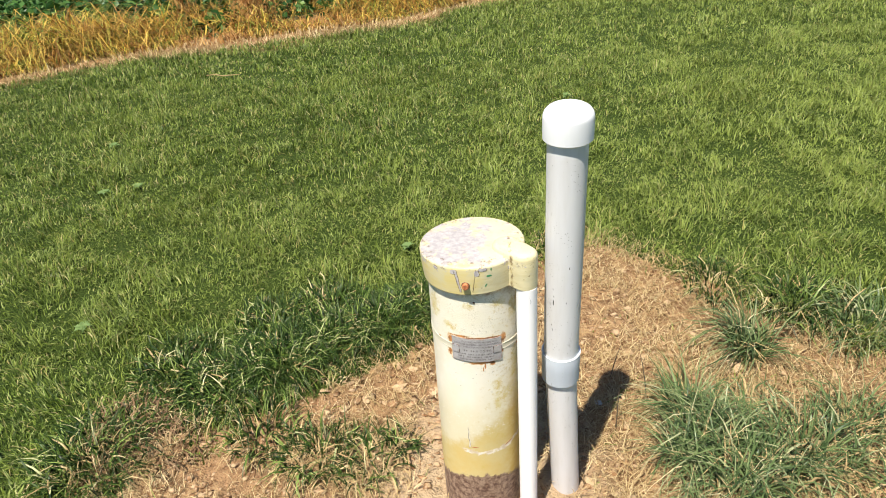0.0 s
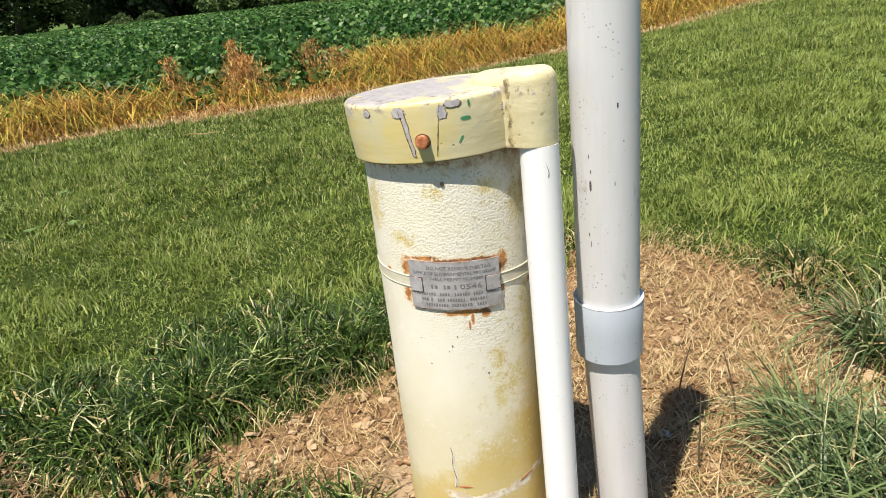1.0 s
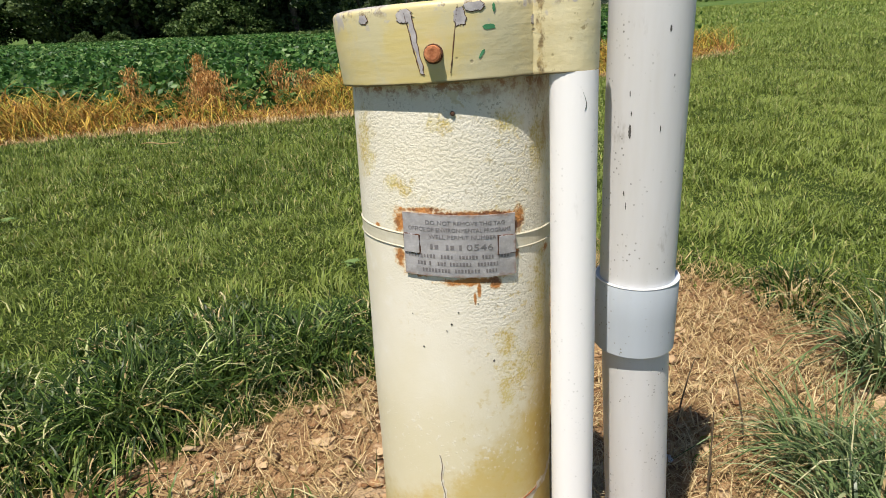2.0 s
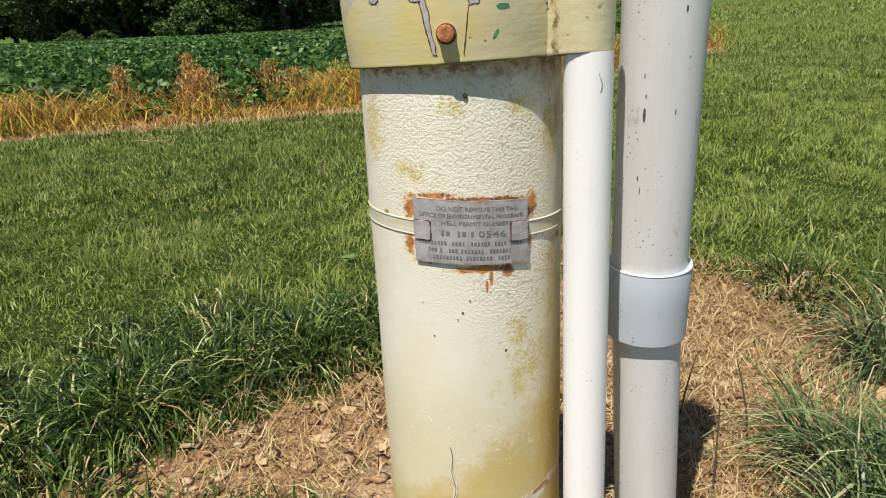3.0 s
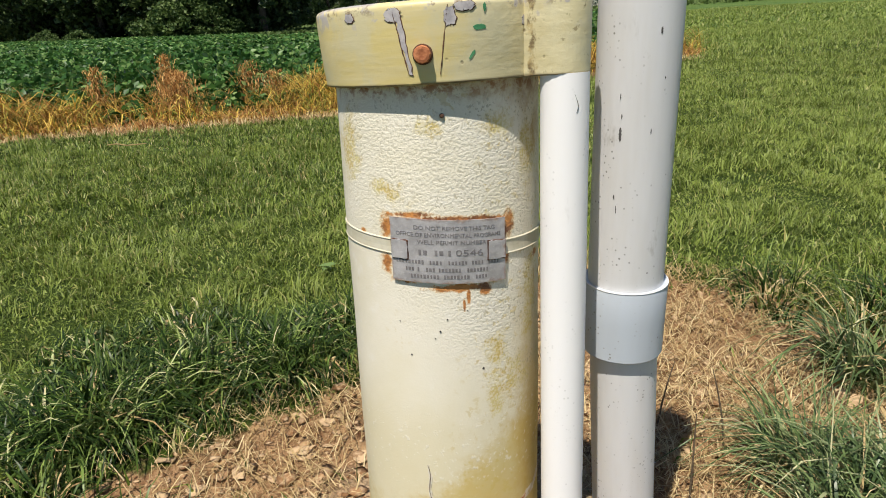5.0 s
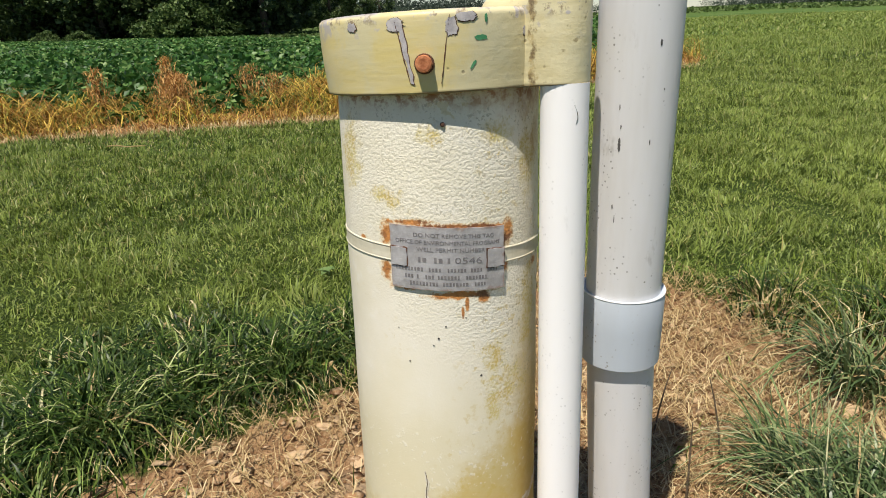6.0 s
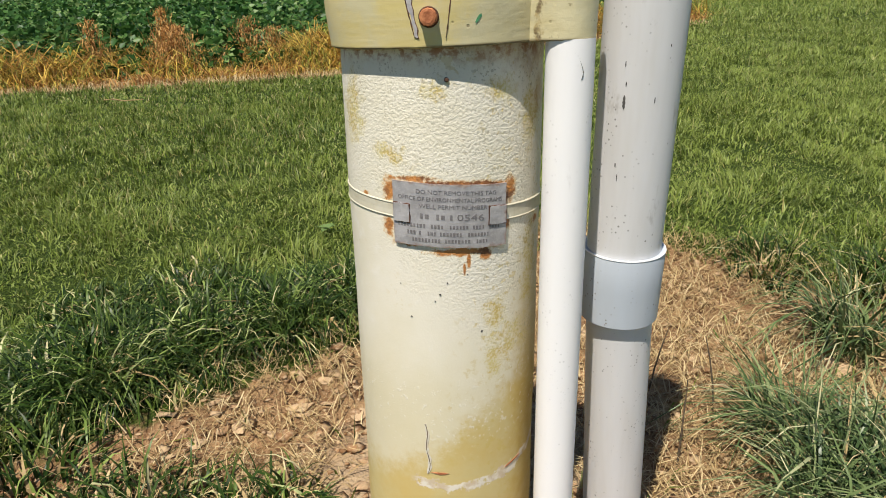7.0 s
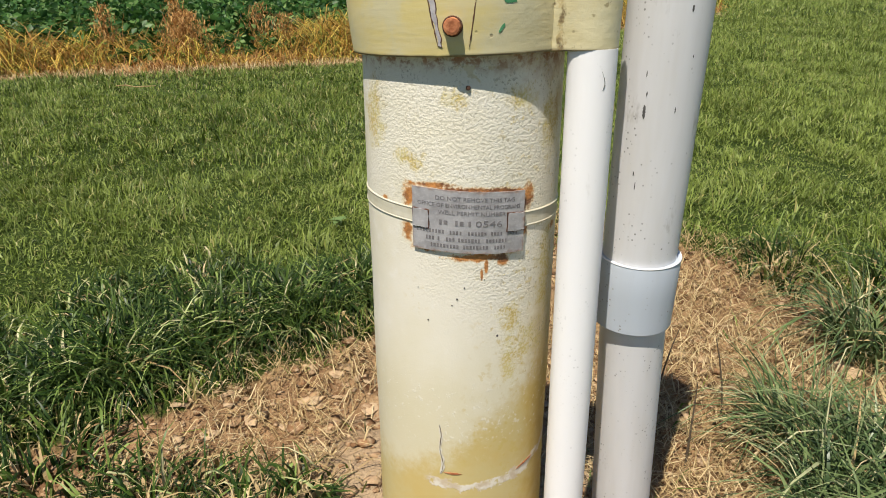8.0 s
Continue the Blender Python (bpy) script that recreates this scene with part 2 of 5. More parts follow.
def make_casing():
    """Cream paint over old yellow paint, lumpy above, rust round the plate and bare brown at the foot."""
    n = Nodes("casing_paint", 0.5)
    x, y, z = n.xyz()
    front = n.m("LESS_THAN", y, 0.0)
    lump = n.ramp(n.noise(430, 2.5, 0.55), 0.36, 0.64)
    grit = n.noise(620, 3.0, 0.6)
    blot = n.noise(16, 5.0, 0.65)
    small = n.noise(70, 4.0, 0.6)
    ragged = n.noise(80, 6.0, 0.8)

    def spot(x0, z0, rx, rz, wild=0.9, tex=None):
        """A ragged patch on the front, about (x0, z0)."""
        dx, dz = n.m("DIVIDE", n.m("SUBTRACT", x, x0), rx), n.m("DIVIDE", n.m("SUBTRACT", z, z0), rz)
        far = n.m("SQRT", n.m("ADD", n.m("MULTIPLY", dx, dx), n.m("MULTIPLY", dz, dz)))
        far = n.m("ADD", far, n.m("MULTIPLY", n.m("SUBTRACT", tex or ragged, 0.5), wild * 5.5))
        return n.m("MULTIPLY", n.ramp(far, 1.25, 0.25), front)

    def most(parts):
        out = parts[0]
        for q in parts[1:]:
            out = n.m("MAXIMUM", out, q)
        return out

    col = n.mix(n.ramp(n.noise(7, 4.0), 0.35, 0.7), (0.8, 0.75, 0.63), (0.74, 0.68, 0.52))
    col = n.mix(n.ramp(small, 0.55, 0.75, 0.0, 0.5), col, (0.83, 0.79, 0.7))
    # dull greenish cream lower down
    col = n.mix(n.ramp(n.m("ADD", z, n.m("MULTIPLY", n.m("SUBTRACT", blot, 0.5), 0.12)), 0.42, 0.24, 0.0, 0.75), col, (0.67, 0.60, 0.39))
    # old yellow paint near the bottom, thickest towards the conduit, with flecks of white left on it
    level = n.m("ADD", z, n.m("ADD", n.m("MULTIPLY", n.m("SUBTRACT", blot, 0.5), 0.085), n.m("MULTIPLY", n.m("SUBTRACT", ragged, 0.5), 0.05)))
    level = n.m("SUBTRACT", level, n.m("MULTIPLY", n.ramp(x, -0.07, 0.06), 0.085))
    wash = n.ramp(level, 0.238, 0.196)
    col = n.mix(n.m("MULTIPLY", wash, 0.85), col, n.mix(n.ramp(blot, 0.35, 0.65), (0.57, 0.41, 0.115), (0.57, 0.455, 0.18)))
    side = n.m("MULTIPLY", n.ramp(n.m("ADD", x, n.m("MULTIPLY", n.m("SUBTRACT", small, 0.5), 0.05)), 0.045, 0.078), n.ramp(z, 0.47, 0.3))
    col = n.mix(n.m("MULTIPLY", side, 0.8), col, (0.54, 0.36, 0.08))
    flecks = n.m("MULTIPLY", n.ramp(n.m("ADD", n.noise(190, 3.0, 0.6), n.m("MULTIPLY", n.m("SUBTRACT", blot, 0.5), 0.3)), 0.58, 0.68), n.m("MULTIPLY", n.ramp(z, 0.225, 0.28), n.ramp(z, 0.345, 0.30)))
    col = n.mix(n.m("MULTIPLY", flecks, 0.55), col, (0.8, 0.76, 0.66))
    # patches where the old yellow shows through
    fl = most([spot(0.0375, 0.386, 0.011, 0.016), spot(0.036, 0.336, 0.010, 0.014), spot(0.040, 0.579, 0.016, 0.010, 0.7), spot(0.069, 0.556, 0.010, 0.028, 0.8), spot(-0.014, 0.580, 0.010, 0.008),
               spot(-0.079, 0.560, 0.008, 0.03, 0.8), spot(-0.052, 0.53, 0.012, 0.008), spot(0.072, 0.42, 0.008, 0.05), spot(0.05, 0.352, 0.02, 0.02)])
    fl = n.m("MULTIPLY", fl, n.ramp(lump, 0.9, 0.2, 0.45, 1.0))
    col = n.mix(n.m("MULTIPLY", fl, 0.85), col, n.mix(n.ramp(small, 0.35, 0.65), (0.56, 0.40, 0.07), (0.62, 0.53, 0.2)))
    # scattered yellow specks, thickest towards the conduit
    peck = n.m("MULTIPLY", n.ramp(n.noise(150, 3.0, 0.6), 0.57, 0.64), n.ramp(n.m("ADD", n.noise(13, 4.0, 0.6), n.m("MULTIPLY", x, 1.6)), 0.47, 0.66))
    col = n.mix(n.m("MULTIPLY", n.m("MULTIPLY", peck, front), 0.6), col, (0.57, 0.43, 0.12))
    # brown seep under the lip of the cap
    seep = n.ramp(n.m("ADD", z, n.m("ADD", n.m("MULTIPLY", n.m("SUBTRACT", n.noise(60, 5.0, 0.7), 0.5), 0.06), n.m("MULTIPLY", x, 0.12))), 0.596, 0.618)
    seep = most([seep, spot(0.078, 0.575, 0.007, 0.02, 0.6)])
    col = n.mix(n.m("MULTIPLY", seep, 0.6), col, n.mix(n.ramp(small, 0.4, 0.65), (0.4, 0.21, 0.07), (0.55, 0.42, 0.2)))
    # darker tone in the hollows between the lumps of paint
    lumpy = n.ramp(n.m("ADD", n.m("ADD", z, n.m("MULTIPLY", x, 1.3)), n.m("MULTIPLY", n.m("SUBTRACT", blot, 0.5), 0.25)), 0.34, 0.50)
    pits = n.m("MULTIPLY", n.m("MULTIPLY", n.ramp(lump, 0.12, 0.0), lumpy), n.ramp(n.noise(45, 3.0), 0.42, 0.62, 0.0, 0.6))
    col = n.mix(pits, col, (0.36, 0.31, 0.2))
    # rust creeping out round the plate
    zt = n.m("ADD", z, n.m("ADD", 0.0055, n.m("MULTIPLY", x, 0.061)))
    ax = n.m("SUBTRACT", n.m("ABSOLUTE", n.m("ADD", x, 0.0022)), 0.0468)
    az = n.m("SUBTRACT", n.m("ABSOLUTE", n.m("SUBTRACT", zt, 0.4845)), 0.0270)
    hem = n.m("ADD", n.m("MAXIMUM", ax, az), n.m("MULTIPLY", n.m("SUBTRACT", ragged, 0.5), 0.016))
    hem = n.m("MULTIPLY", n.m("MULTIPLY", n.ramp(hem, 0.0045, 0.0005), front), n.ramp(n.noise(30, 3.0, 0.6), 0.42, 0.58))
    rust = most([hem, spot(-0.052, 0.500, 0.006, 0.013, 0.5), spot(-0.053, 0.468, 0.005, 0.010, 0.5), spot(0.049, 0.497, 0.006, 0.014, 0.5), spot(0.047, 0.468, 0.004, 0.007, 0.5),
                 spot(-0.030, 0.5105, 0.020, 0.0030, 0.5), spot(0.004, 0.4475, 0.030, 0.0042, 0.6), spot(0.013, 0.439, 0.0022, 0.010, 0.4), spot(0.009, 0.431, 0.0016, 0.006, 0.4), spot(0.028, 0.444, 0.006, 0.008, 0.5),
                 spot(0.078, 0.461, 0.004, 0.005, 0.4), spot(-0.072, 0.493, 0.0025, 0.0025, 0.3)])
    col = n.mix(n.m("MULTIPLY", n.ramp(rust, 0.0, 0.55), 0.5), col, (0.66, 0.40, 0.13))
    col = n.mix(n.m("MULTIPLY", n.ramp(rust, 0.35, 0.9), 0.92), col, n.mix(n.ramp(small, 0.38, 0.62), (0.16, 0.045, 0.012), (0.52, 0.2, 0.04)))
    # rust bleeding from under the cap
    top = n.m("MULTIPLY", n.ramp(z, 0.598, 0.611), n.ramp(n.noise(120, 4.0, 0.7), 0.46, 0.6))
    col = n.mix(n.m("MULTIPLY", top, 0.85), col, n.mix(small, (0.26, 0.085, 0.03), (0.46, 0.22, 0.1)))
    # torn pale scar above the ground, then the bare foot
    off = n.m("SUBTRACT", x, 0.006)
    curve = n.m("ADD", 0.2045, n.m("MULTIPLY", n.m("MULTIPLY", off, off), 3.2))
    zz = n.m("ADD", n.m("SUBTRACT", z, curve), n.m("ADD", n.m("MULTIPLY", n.m("SUBTRACT", n.noise(38, 4.0, 0.7), 0.5), 0.03), n.m("MULTIPLY", n.m("SUBTRACT", ragged, 0.5), 0.02)))
    scar = n.m("MULTIPLY", n.m("MULTIPLY", n.ramp(n.m("ABSOLUTE", zz), 0.0062, 0.0040), front), n.m("MULTIPLY", n.ramp(x, -0.046, -0.036), n.ramp(ragged, 0.36, 0.46)))
    col = n.mix(n.m("MULTIPLY", scar, 0.9), col, n.mix(n.ramp(small, 0.4, 0.6), (0.78, 0.73, 0.64), (0.60, 0.49, 0.36)))
    sole = n.m("ADD", n.m("ADD", z, n.m("MULTIPLY", n.m("MULTIPLY", x, x), 4.5)), n.m("MULTIPLY", n.m("SUBTRACT", small, 0.5), 0.045))
    foot = n.ramp(sole, 0.141, 0.133)
    col = n.mix(foot, col, n.mix(n.ramp(ragged, 0.4, 0.6), (0.1, 0.05, 0.035), (0.34, 0.24, 0.17)))
    h = n.m("ADD", n.m("MULTIPLY", lump, n.m("ADD", n.m("MULTIPLY", lumpy, 0.92), 0.08)), n.m("ADD", n.m("MULTIPLY", small, 0.35), n.m("MULTIPLY", grit, 0.12)))
    h = n.m("ADD", h, n.m("ADD", n.m("MULTIPLY", flecks, 0.5), n.m("MULTIPLY", n.m("ADD", foot, n.m("MULTIPLY", scar, 0.8)), ragged)))
    n.bump(h, 0.31, 0.0011)
    return n.done(col, rough=n.ramp(small, 0.3, 0.7, 0.42, 0.62), spec=0.4)


CASING = make_casing()


def make_cap_paint():
    n = Nodes("cap_paint", 0.45)
    x, y, z = n.xyz()
    blot, small = n.noise(22, 5.0, 0.65), n.noise(110, 4.0)
    brush = n.noise(45, 3.0, 0.6, n.stretch(0.4, 0.4, 2.6))
    col = n.mix(n.ramp(brush, 0.3, 0.7), (0.65, 0.535, 0.22), (0.67, 0.57, 0.3))
    col = n.mix(n.ramp(n.m("ADD", x, n.m("MULTIPLY", n.m("SUBTRACT", blot, 0.5), 0.08)), 0.0, 0.03, 0.0, 0.75), col, n.mix(n.ramp(brush, 0.35, 0.65), (0.60, 0.53, 0.33), (0.69, 0.62, 0.40)))
    col = n.mix(n.ramp(blot, 0.45, 0.65, 0.0, 0.7), col, (0.6, 0.55, 0.36))
    away = n.m("SQRT", n.m("ADD", n.m("MULTIPLY", x, x), n.m("MULTIPLY", y, y)))
    worn = n.m("MULTIPLY", n.ramp(n.m("ADD", n.noise(26, 5.0, 0.66), n.m("ADD", n.m("MULTIPLY", x, -1.6), n.m("MULTIPLY", n.m("SUBTRACT", 0.06, away), 3.0))), 0.4, 0.56), n.ramp(z, 0.0565, 0.0592))
    col = n.mix(worn, col, n.mix(n.ramp(small, 0.35, 0.65), (0.33, 0.305, 0.3), (0.44, 0.41, 0.395)))
    chip = n.m("MULTIPLY", n.ramp(n.noise(48, 3.0), 0.63, 0.66), n.ramp(z, 0.03, 0.06))
    col = n.mix(chip, col, (0.46, 0.42, 0.42))
    grime = n.m("MULTIPLY", n.ramp(n.noise(120, 4.0), 0.6, 0.68), n.ramp(x, 0.03, 0.11))
    col = n.mix(n.m("MULTIPLY", grime, 0.7), col, (0.2, 0.15, 0.06))
    lip = n.m("MULTIPLY", n.ramp(z, 0.003, 0.0008), n.ramp(blot, 0.25, 0.5))
    col = n.mix(n.m("MULTIPLY", lip, 0.85), col, (0.14, 0.1, 0.05))
    # chipped shoulder, and cracked dirty paint where the hub joins
    rim = n.m("MULTIPLY", n.m("MULTIPLY", n.ramp(z, 0.048, 0.056), n.m("LESS_THAN", z, 0.06)), n.ramp(n.noise(80, 5.0, 0.7), 0.52, 0.6))
    col = n.mix(n.m("MULTIPLY", rim, 0.8), col, n.mix(n.ramp(small, 0.4, 0.6), (0.16, 0.1, 0.06), (0.5, 0.46, 0.42)))
    seam = n.m("ABSOLUTE", n.m("SUBTRACT", n.m("ADD", x, n.m("MULTIPLY", n.m("SUBTRACT", n.noise(60, 4.0, 0.7), 0.5), 0.016)), 0.067))
    dirty = n.m("MULTIPLY", n.ramp(seam, 0.0034, 0.0008), n.m("MULTIPLY", n.m("LESS_THAN", y, 0.0), n.ramp(n.noise(75, 4.0, 0.7), 0.38, 0.54)))
    col = n.mix(n.m("MULTIPLY", dirty, 0.85), col, n.mix(n.ramp(small, 0.4, 0.6), (0.12, 0.07, 0.03), (0.46, 0.35, 0.16)))
    wrinkle = n.m("MULTIPLY", n.noise(150, 4.0, 0.65), n.ramp(n.m("ADD", x, n.m("MULTIPLY", n.m("SUBTRACT", blot, 0.5), 0.08)), 0.0, 0.05, 0.3, 0.9))
    nick = n.m("MULTIPLY", n.ramp(n.voronoi(95), 0.16, 0.06), n.ramp(n.noise(17, 3.0), 0.52, 0.6))
    col = n.mix(n.m("MULTIPLY", nick, 0.6), col, (0.2, 0.15, 0.08))
    relief = n.m("ADD", n.m("ADD", n.m("MULTIPLY", small, 0.3), wrinkle), n.m("SUBTRACT", n.m("MULTIPLY", brush, 0.6), n.m("MULTIPLY", worn, 0.6)))
    n.bump(n.m("SUBTRACT", relief, n.m("MULTIPLY", nick, 0.6)), 0.34, 0.0015)
    return n.done(col, rough=0.45, spec=0.4)


CAP = make_cap_paint()


def make_pvc(name, base, grime, amount, specks):
    n = Nodes(name, 0.35)
    long = n.noise(30, 4.0, 0.6, n.stretch(1, 1, 0.12))
    col = n.mix(n.ramp(long, 0.35, 0.75, 0.0, amount), base, grime)
    sp = n.m("MULTIPLY", n.ramp(n.voronoi(210), 0.26, 0.1), n.ramp(n.noise(30, 5.0, 0.75, n.stretch(1, 1, 0.5)), 0.50, 0.62))
    col = n.mix(n.m("MULTIPLY", sp, specks), col, (0.24, 0.23, 0.21))
    smear = n.m("MULTIPLY", n.ramp(n.noise(26, 5.0, 0.7, n.stretch(1, 1, 0.4)), 0.62, 0.75), amount)
    col = n.mix(smear, col, (0.3, 0.27, 0.23))
    n.bump(n.noise(90, 2.0), 0.05, 0.001)
    return n.done(col, rough=n.ramp(long, 0.3, 0.7, 0.32, 0.5), spec=0.45)


WHITE_PVC = make_pvc("white_pvc", (0.9, 0.88, 0.87), (0.8, 0.77, 0.73), 0.3, 0.25)
GREY_PVC = make_pvc("grey_pvc", (0.69, 0.68, 0.68), (0.58, 0.555, 0.52), 0.65, 1.0)
COUPLING_PVC = make_pvc("coupling_pvc", (0.5, 0.545, 0.6), (0.45, 0.475, 0.51), 0.55, 1.0)
CAP_PVC = make_pvc("cap_pvc", (0.82, 0.82, 0.82), (0.7, 0.7, 0.7), 0.3, 0.15)


def make_plain(name, a, b, scale, rough, metal=0.0, bump=0.2):
    n = Nodes(name, rough)
    f = n.noise(scale, 4.0, 0.65)
    n.bump(f, bump, 0.001)
    return n.done(n.mix(n.ramp(f, 0.3, 0.7), a, b), metal=metal)


def make_plate():
    """Dull zinc grey with rust creeping in from the edges and a pale bloom."""
    n = Nodes("plate_metal", 0.5)
    x, y, z = n.xyz()
    zt = n.m("ADD", z, n.m("ADD", 0.0055, n.m("MULTIPLY", x, 0.061)))
    mottle, fine = n.noise(60, 5.0, 0.65), n.noise(320, 3.0)
    col = n.mix(n.ramp(mottle, 0.35, 0.65), (0.37, 0.35, 0.355), (0.50, 0.48, 0.48))
    col = n.mix(n.ramp(fine, 0.55, 0.7, 0.0, 0.4), col, (0.62, 0.6, 0.6))
    inset = n.m("MINIMUM", n.m("SUBTRACT", 0.048, n.m("ABSOLUTE", n.m("ADD", x, 0.002))), n.m("SUBTRACT", 0.0272, n.m("ABSOLUTE", n.m("SUBTRACT", zt, 0.4845))))
    edge = n.ramp(n.m("ADD", inset, n.m("MULTIPLY", n.m("SUBTRACT", n.noise(90, 4.0, 0.7), 0.5), 0.012)), 0.0025, -0.001)
    col = n.mix(n.m("MULTIPLY", edge, 0.6), col, n.mix(n.ramp(fine, 0.4, 0.6), (0.22, 0.1, 0.05), (0.42, 0.24, 0.13)))
    n.bump(n.m("ADD", mottle, n.m("MULTIPLY", fine, 0.4)), 0.3, 0.0015)
    return n.done(col, rough=n.ramp(mottle, 0.3, 0.7, 0.42, 0.62), metal=0.3)


PLATE = make_plate()
LETTER = make_plain("stamped_letters", (0.17, 0.155, 0.155), (0.28, 0.26, 0.26), 200, 0.6, 0.3)
RUST = make_plain("rusty_bolt", (0.3, 0.09, 0.03), (0.6, 0.24, 0.1), 180, 0.8, 0.0, 0.6)
# rust, and the painted shadow round peeled paint
DARK = make_plain("dark_rust_and_shadow", (0.05, 0.025, 0.015), (0.14, 0.06, 0.03), 220, 0.85)
BARE = make_plain("bare_grey", (0.38, 0.35, 0.36), (0.56, 0.52, 0.51), 160, 0.6, 0.0, 0.4)
GREEN = make_plain("green_smear", (0.04, 0.22, 0.09), (0.1, 0.3, 0.14), 150, 0.5)
STRAP = make_plain("painted_strap", (0.64, 0.6, 0.48), (0.56, 0.51, 0.37), 50, 0.45)
PALE = make_plain("pale_scar", (0.74, 0.70, 0.60), (0.60, 0.52, 0.40), 170, 0.6, 0.0, 0.4)
STONE = make_plain("pale_stone", (0.4, 0.44, 0.46), (0.6, 0.62, 0.62), 60, 0.7)
BARK = make_plain("bark", (0.06, 0.045, 0.03), (0.13, 0.1, 0.07), 8, 0.9, 0.0, 0.8)
SCUFF = make_plain("dark_scuff", (0.04, 0.038, 0.036), (0.12, 0.11, 0.1), 300, 0.7)
STEM = make_plain("dead_stem", (0.06, 0.045, 0.03), (0.16, 0.11, 0.06), 90, 0.8)


# ---- builders ----
def part(name, bm, material, parent, label="", smooth=True, at=None):
    me = bpy.data.meshes.new(name)
    bm.to_mesh(me)
    bm.free()
    me.materials.append(material)
    if smooth:
        me.shade_smooth()
        me.set_sharp_from_angle(angle=radians(18))
    ob = new(name, me)
    if parent:
        ob.parent = parent
    if at is not None:
        ob.matrix_basis = at
    return tagged(ob, label)


def empty(name, m, label, category, group="", kind=""):
    ob = new(name)
    ob.matrix_basis = m
    ob.empty_display_size = 0.05
    return tagged(ob, label, category, group, kind)


def lathe(profile, steps=64):
    """A solid of revolution about z from (radius, height) pairs; radius 0 closes it."""
    bm = bmesh.new()
    rings = []
    for r, z in profile:
        if r < 1e-6:
            rings.append([bm.verts.new((0, 0, z))])
        else:
            rings.append([bm.verts.new((r * math.cos(2 * math.pi * i / steps), r * math.sin(2 * math.pi * i / steps), z)) for i in range(steps)])
    for a, b in zip(rings, rings[1:]):
        for i in range(steps):
            j = (i + 1) % steps
            if len(a) == 1 and len(b) > 1:
                bm.faces.new((a[0], b[j], b[i]))
            elif len(b) == 1 and len(a) > 1:
                bm.faces.new((a[i], a[j], b[0]))
            elif len(a) > 1:
                bm.faces.new((a[i], a[j], b[j], b[i]))
    bmesh.ops.recalc_face_normals(bm, faces=bm.faces)
    return bm


def wrapped(w, h, r, mid, z0, thick, nx=14, ny=4, ragged=0.0, seed=0, soft=0.0):
    """A plate bent round a cylinder of radius r about z; mid: the angle of its middle from the front, in degrees."""
    rng = random.Random(seed)
    bm = bmesh.new()
    lay = []
    for k in (0, 1):
        rows = []
        for j in range(ny + 1):
            v = j / ny - 0.5
            row = []
            for i in range(nx + 1):
                u = i / nx - 0.5
                edge = i in (0, nx) or j in (0, ny)
                du, dv = ((rng.uniform(-1, 1) * ragged, rng.uniform(-1, 1) * ragged * min(1.0, w / h)) if edge and k == 0 else (0, 0))
                taper = math.sqrt(1 - soft * (2 * v) ** 2)
                row.append([u * w * taper + du * w, v * h + dv * h])
            rows.append(row)
        if k == 1:
            rows = lay_uv
        lay_uv = rows
        rr = r + thick * k
        lay.append([[bm.verts.new((rr * math.sin(p[0] / r + radians(mid)), -rr * math.cos(p[0] / r + radians(mid)), z0 + p[1])) for p in row] for row in rows])
    for j in range(ny):
        for i in range(nx):
            for k, L in enumerate(lay):
                q = (L[j][i], L[j][i + 1], L[j + 1][i + 1], L[j + 1][i])
                bm.faces.new(q if k else q[::-1])
    rim = [(j, 0) for j in range(ny)] + [(ny, i) for i in range(nx)] + [(j, nx) for j in range(ny, 0, -1)] + [(0, i) for i in range(nx, 0, -1)]
    for a, b in zip(rim, rim[1:] + rim[:1]):
        bm.faces.new((lay[0][a[0]][a[1]], lay[0][b[0]][b[1]], lay[1][b[0]][b[1]], lay[1][a[0]][a[1]]))
    bmesh.ops.recalc_face_normals(bm, faces=bm.faces)
    return bm


def tube(points, radii, steps=8):
    """A tube through points, closed at both ends."""
    bm = bmesh.new()
    rings = []
    for i, (p, r) in enumerate(zip(points, radii)):
        d = (Vector(points[min(i + 1, len(points) - 1)]) - Vector(points[max(i - 1, 0)])).normalized()
        s = d.cross(Vector((0.3, 1, 0.1))).normalized()
        u = s.cross(d)
        rings.append([bm.verts.new(Vector(p) + (s * math.cos(2 * math.pi * k / steps) + u * math.sin(2 * math.pi * k / steps)) * r) for k in range(steps)])
    for a, b in zip(rings, rings[1:]):
        for k in range(steps):
            j = (k + 1) % steps
            bm.faces.new((a[k], a[j], b[j], b[k]))
    bm.faces.new(rings[0][::-1])
    bm.faces.new(rings[-1])
    return bm


def mesh_from(name, verts, faces, material, parent=None):
    """One mesh from arrays: vertices (n, 3) and faces of equal length (m, k)."""
    me = bpy.data.meshes.new(name)
    verts, faces = np.asarray(verts, np.float32), np.asarray(faces, np.int32)
    k = faces.shape[1]
    me.vertices.add(len(verts))
    me.vertices.foreach_set("co", verts.ravel())
    me.loops.add(faces.size)
    me.loops.foreach_set("vertex_index", faces.ravel())
    me.polygons.add(len(faces))
    me.polygons.foreach_set("loop_start", np.arange(0, faces.size, k, dtype=np.int32))
    me.update(calc_edges=True)
    me.materials.append(material)
    ob = new(name, me)
    if parent:
        ob.parent = parent
    return ob


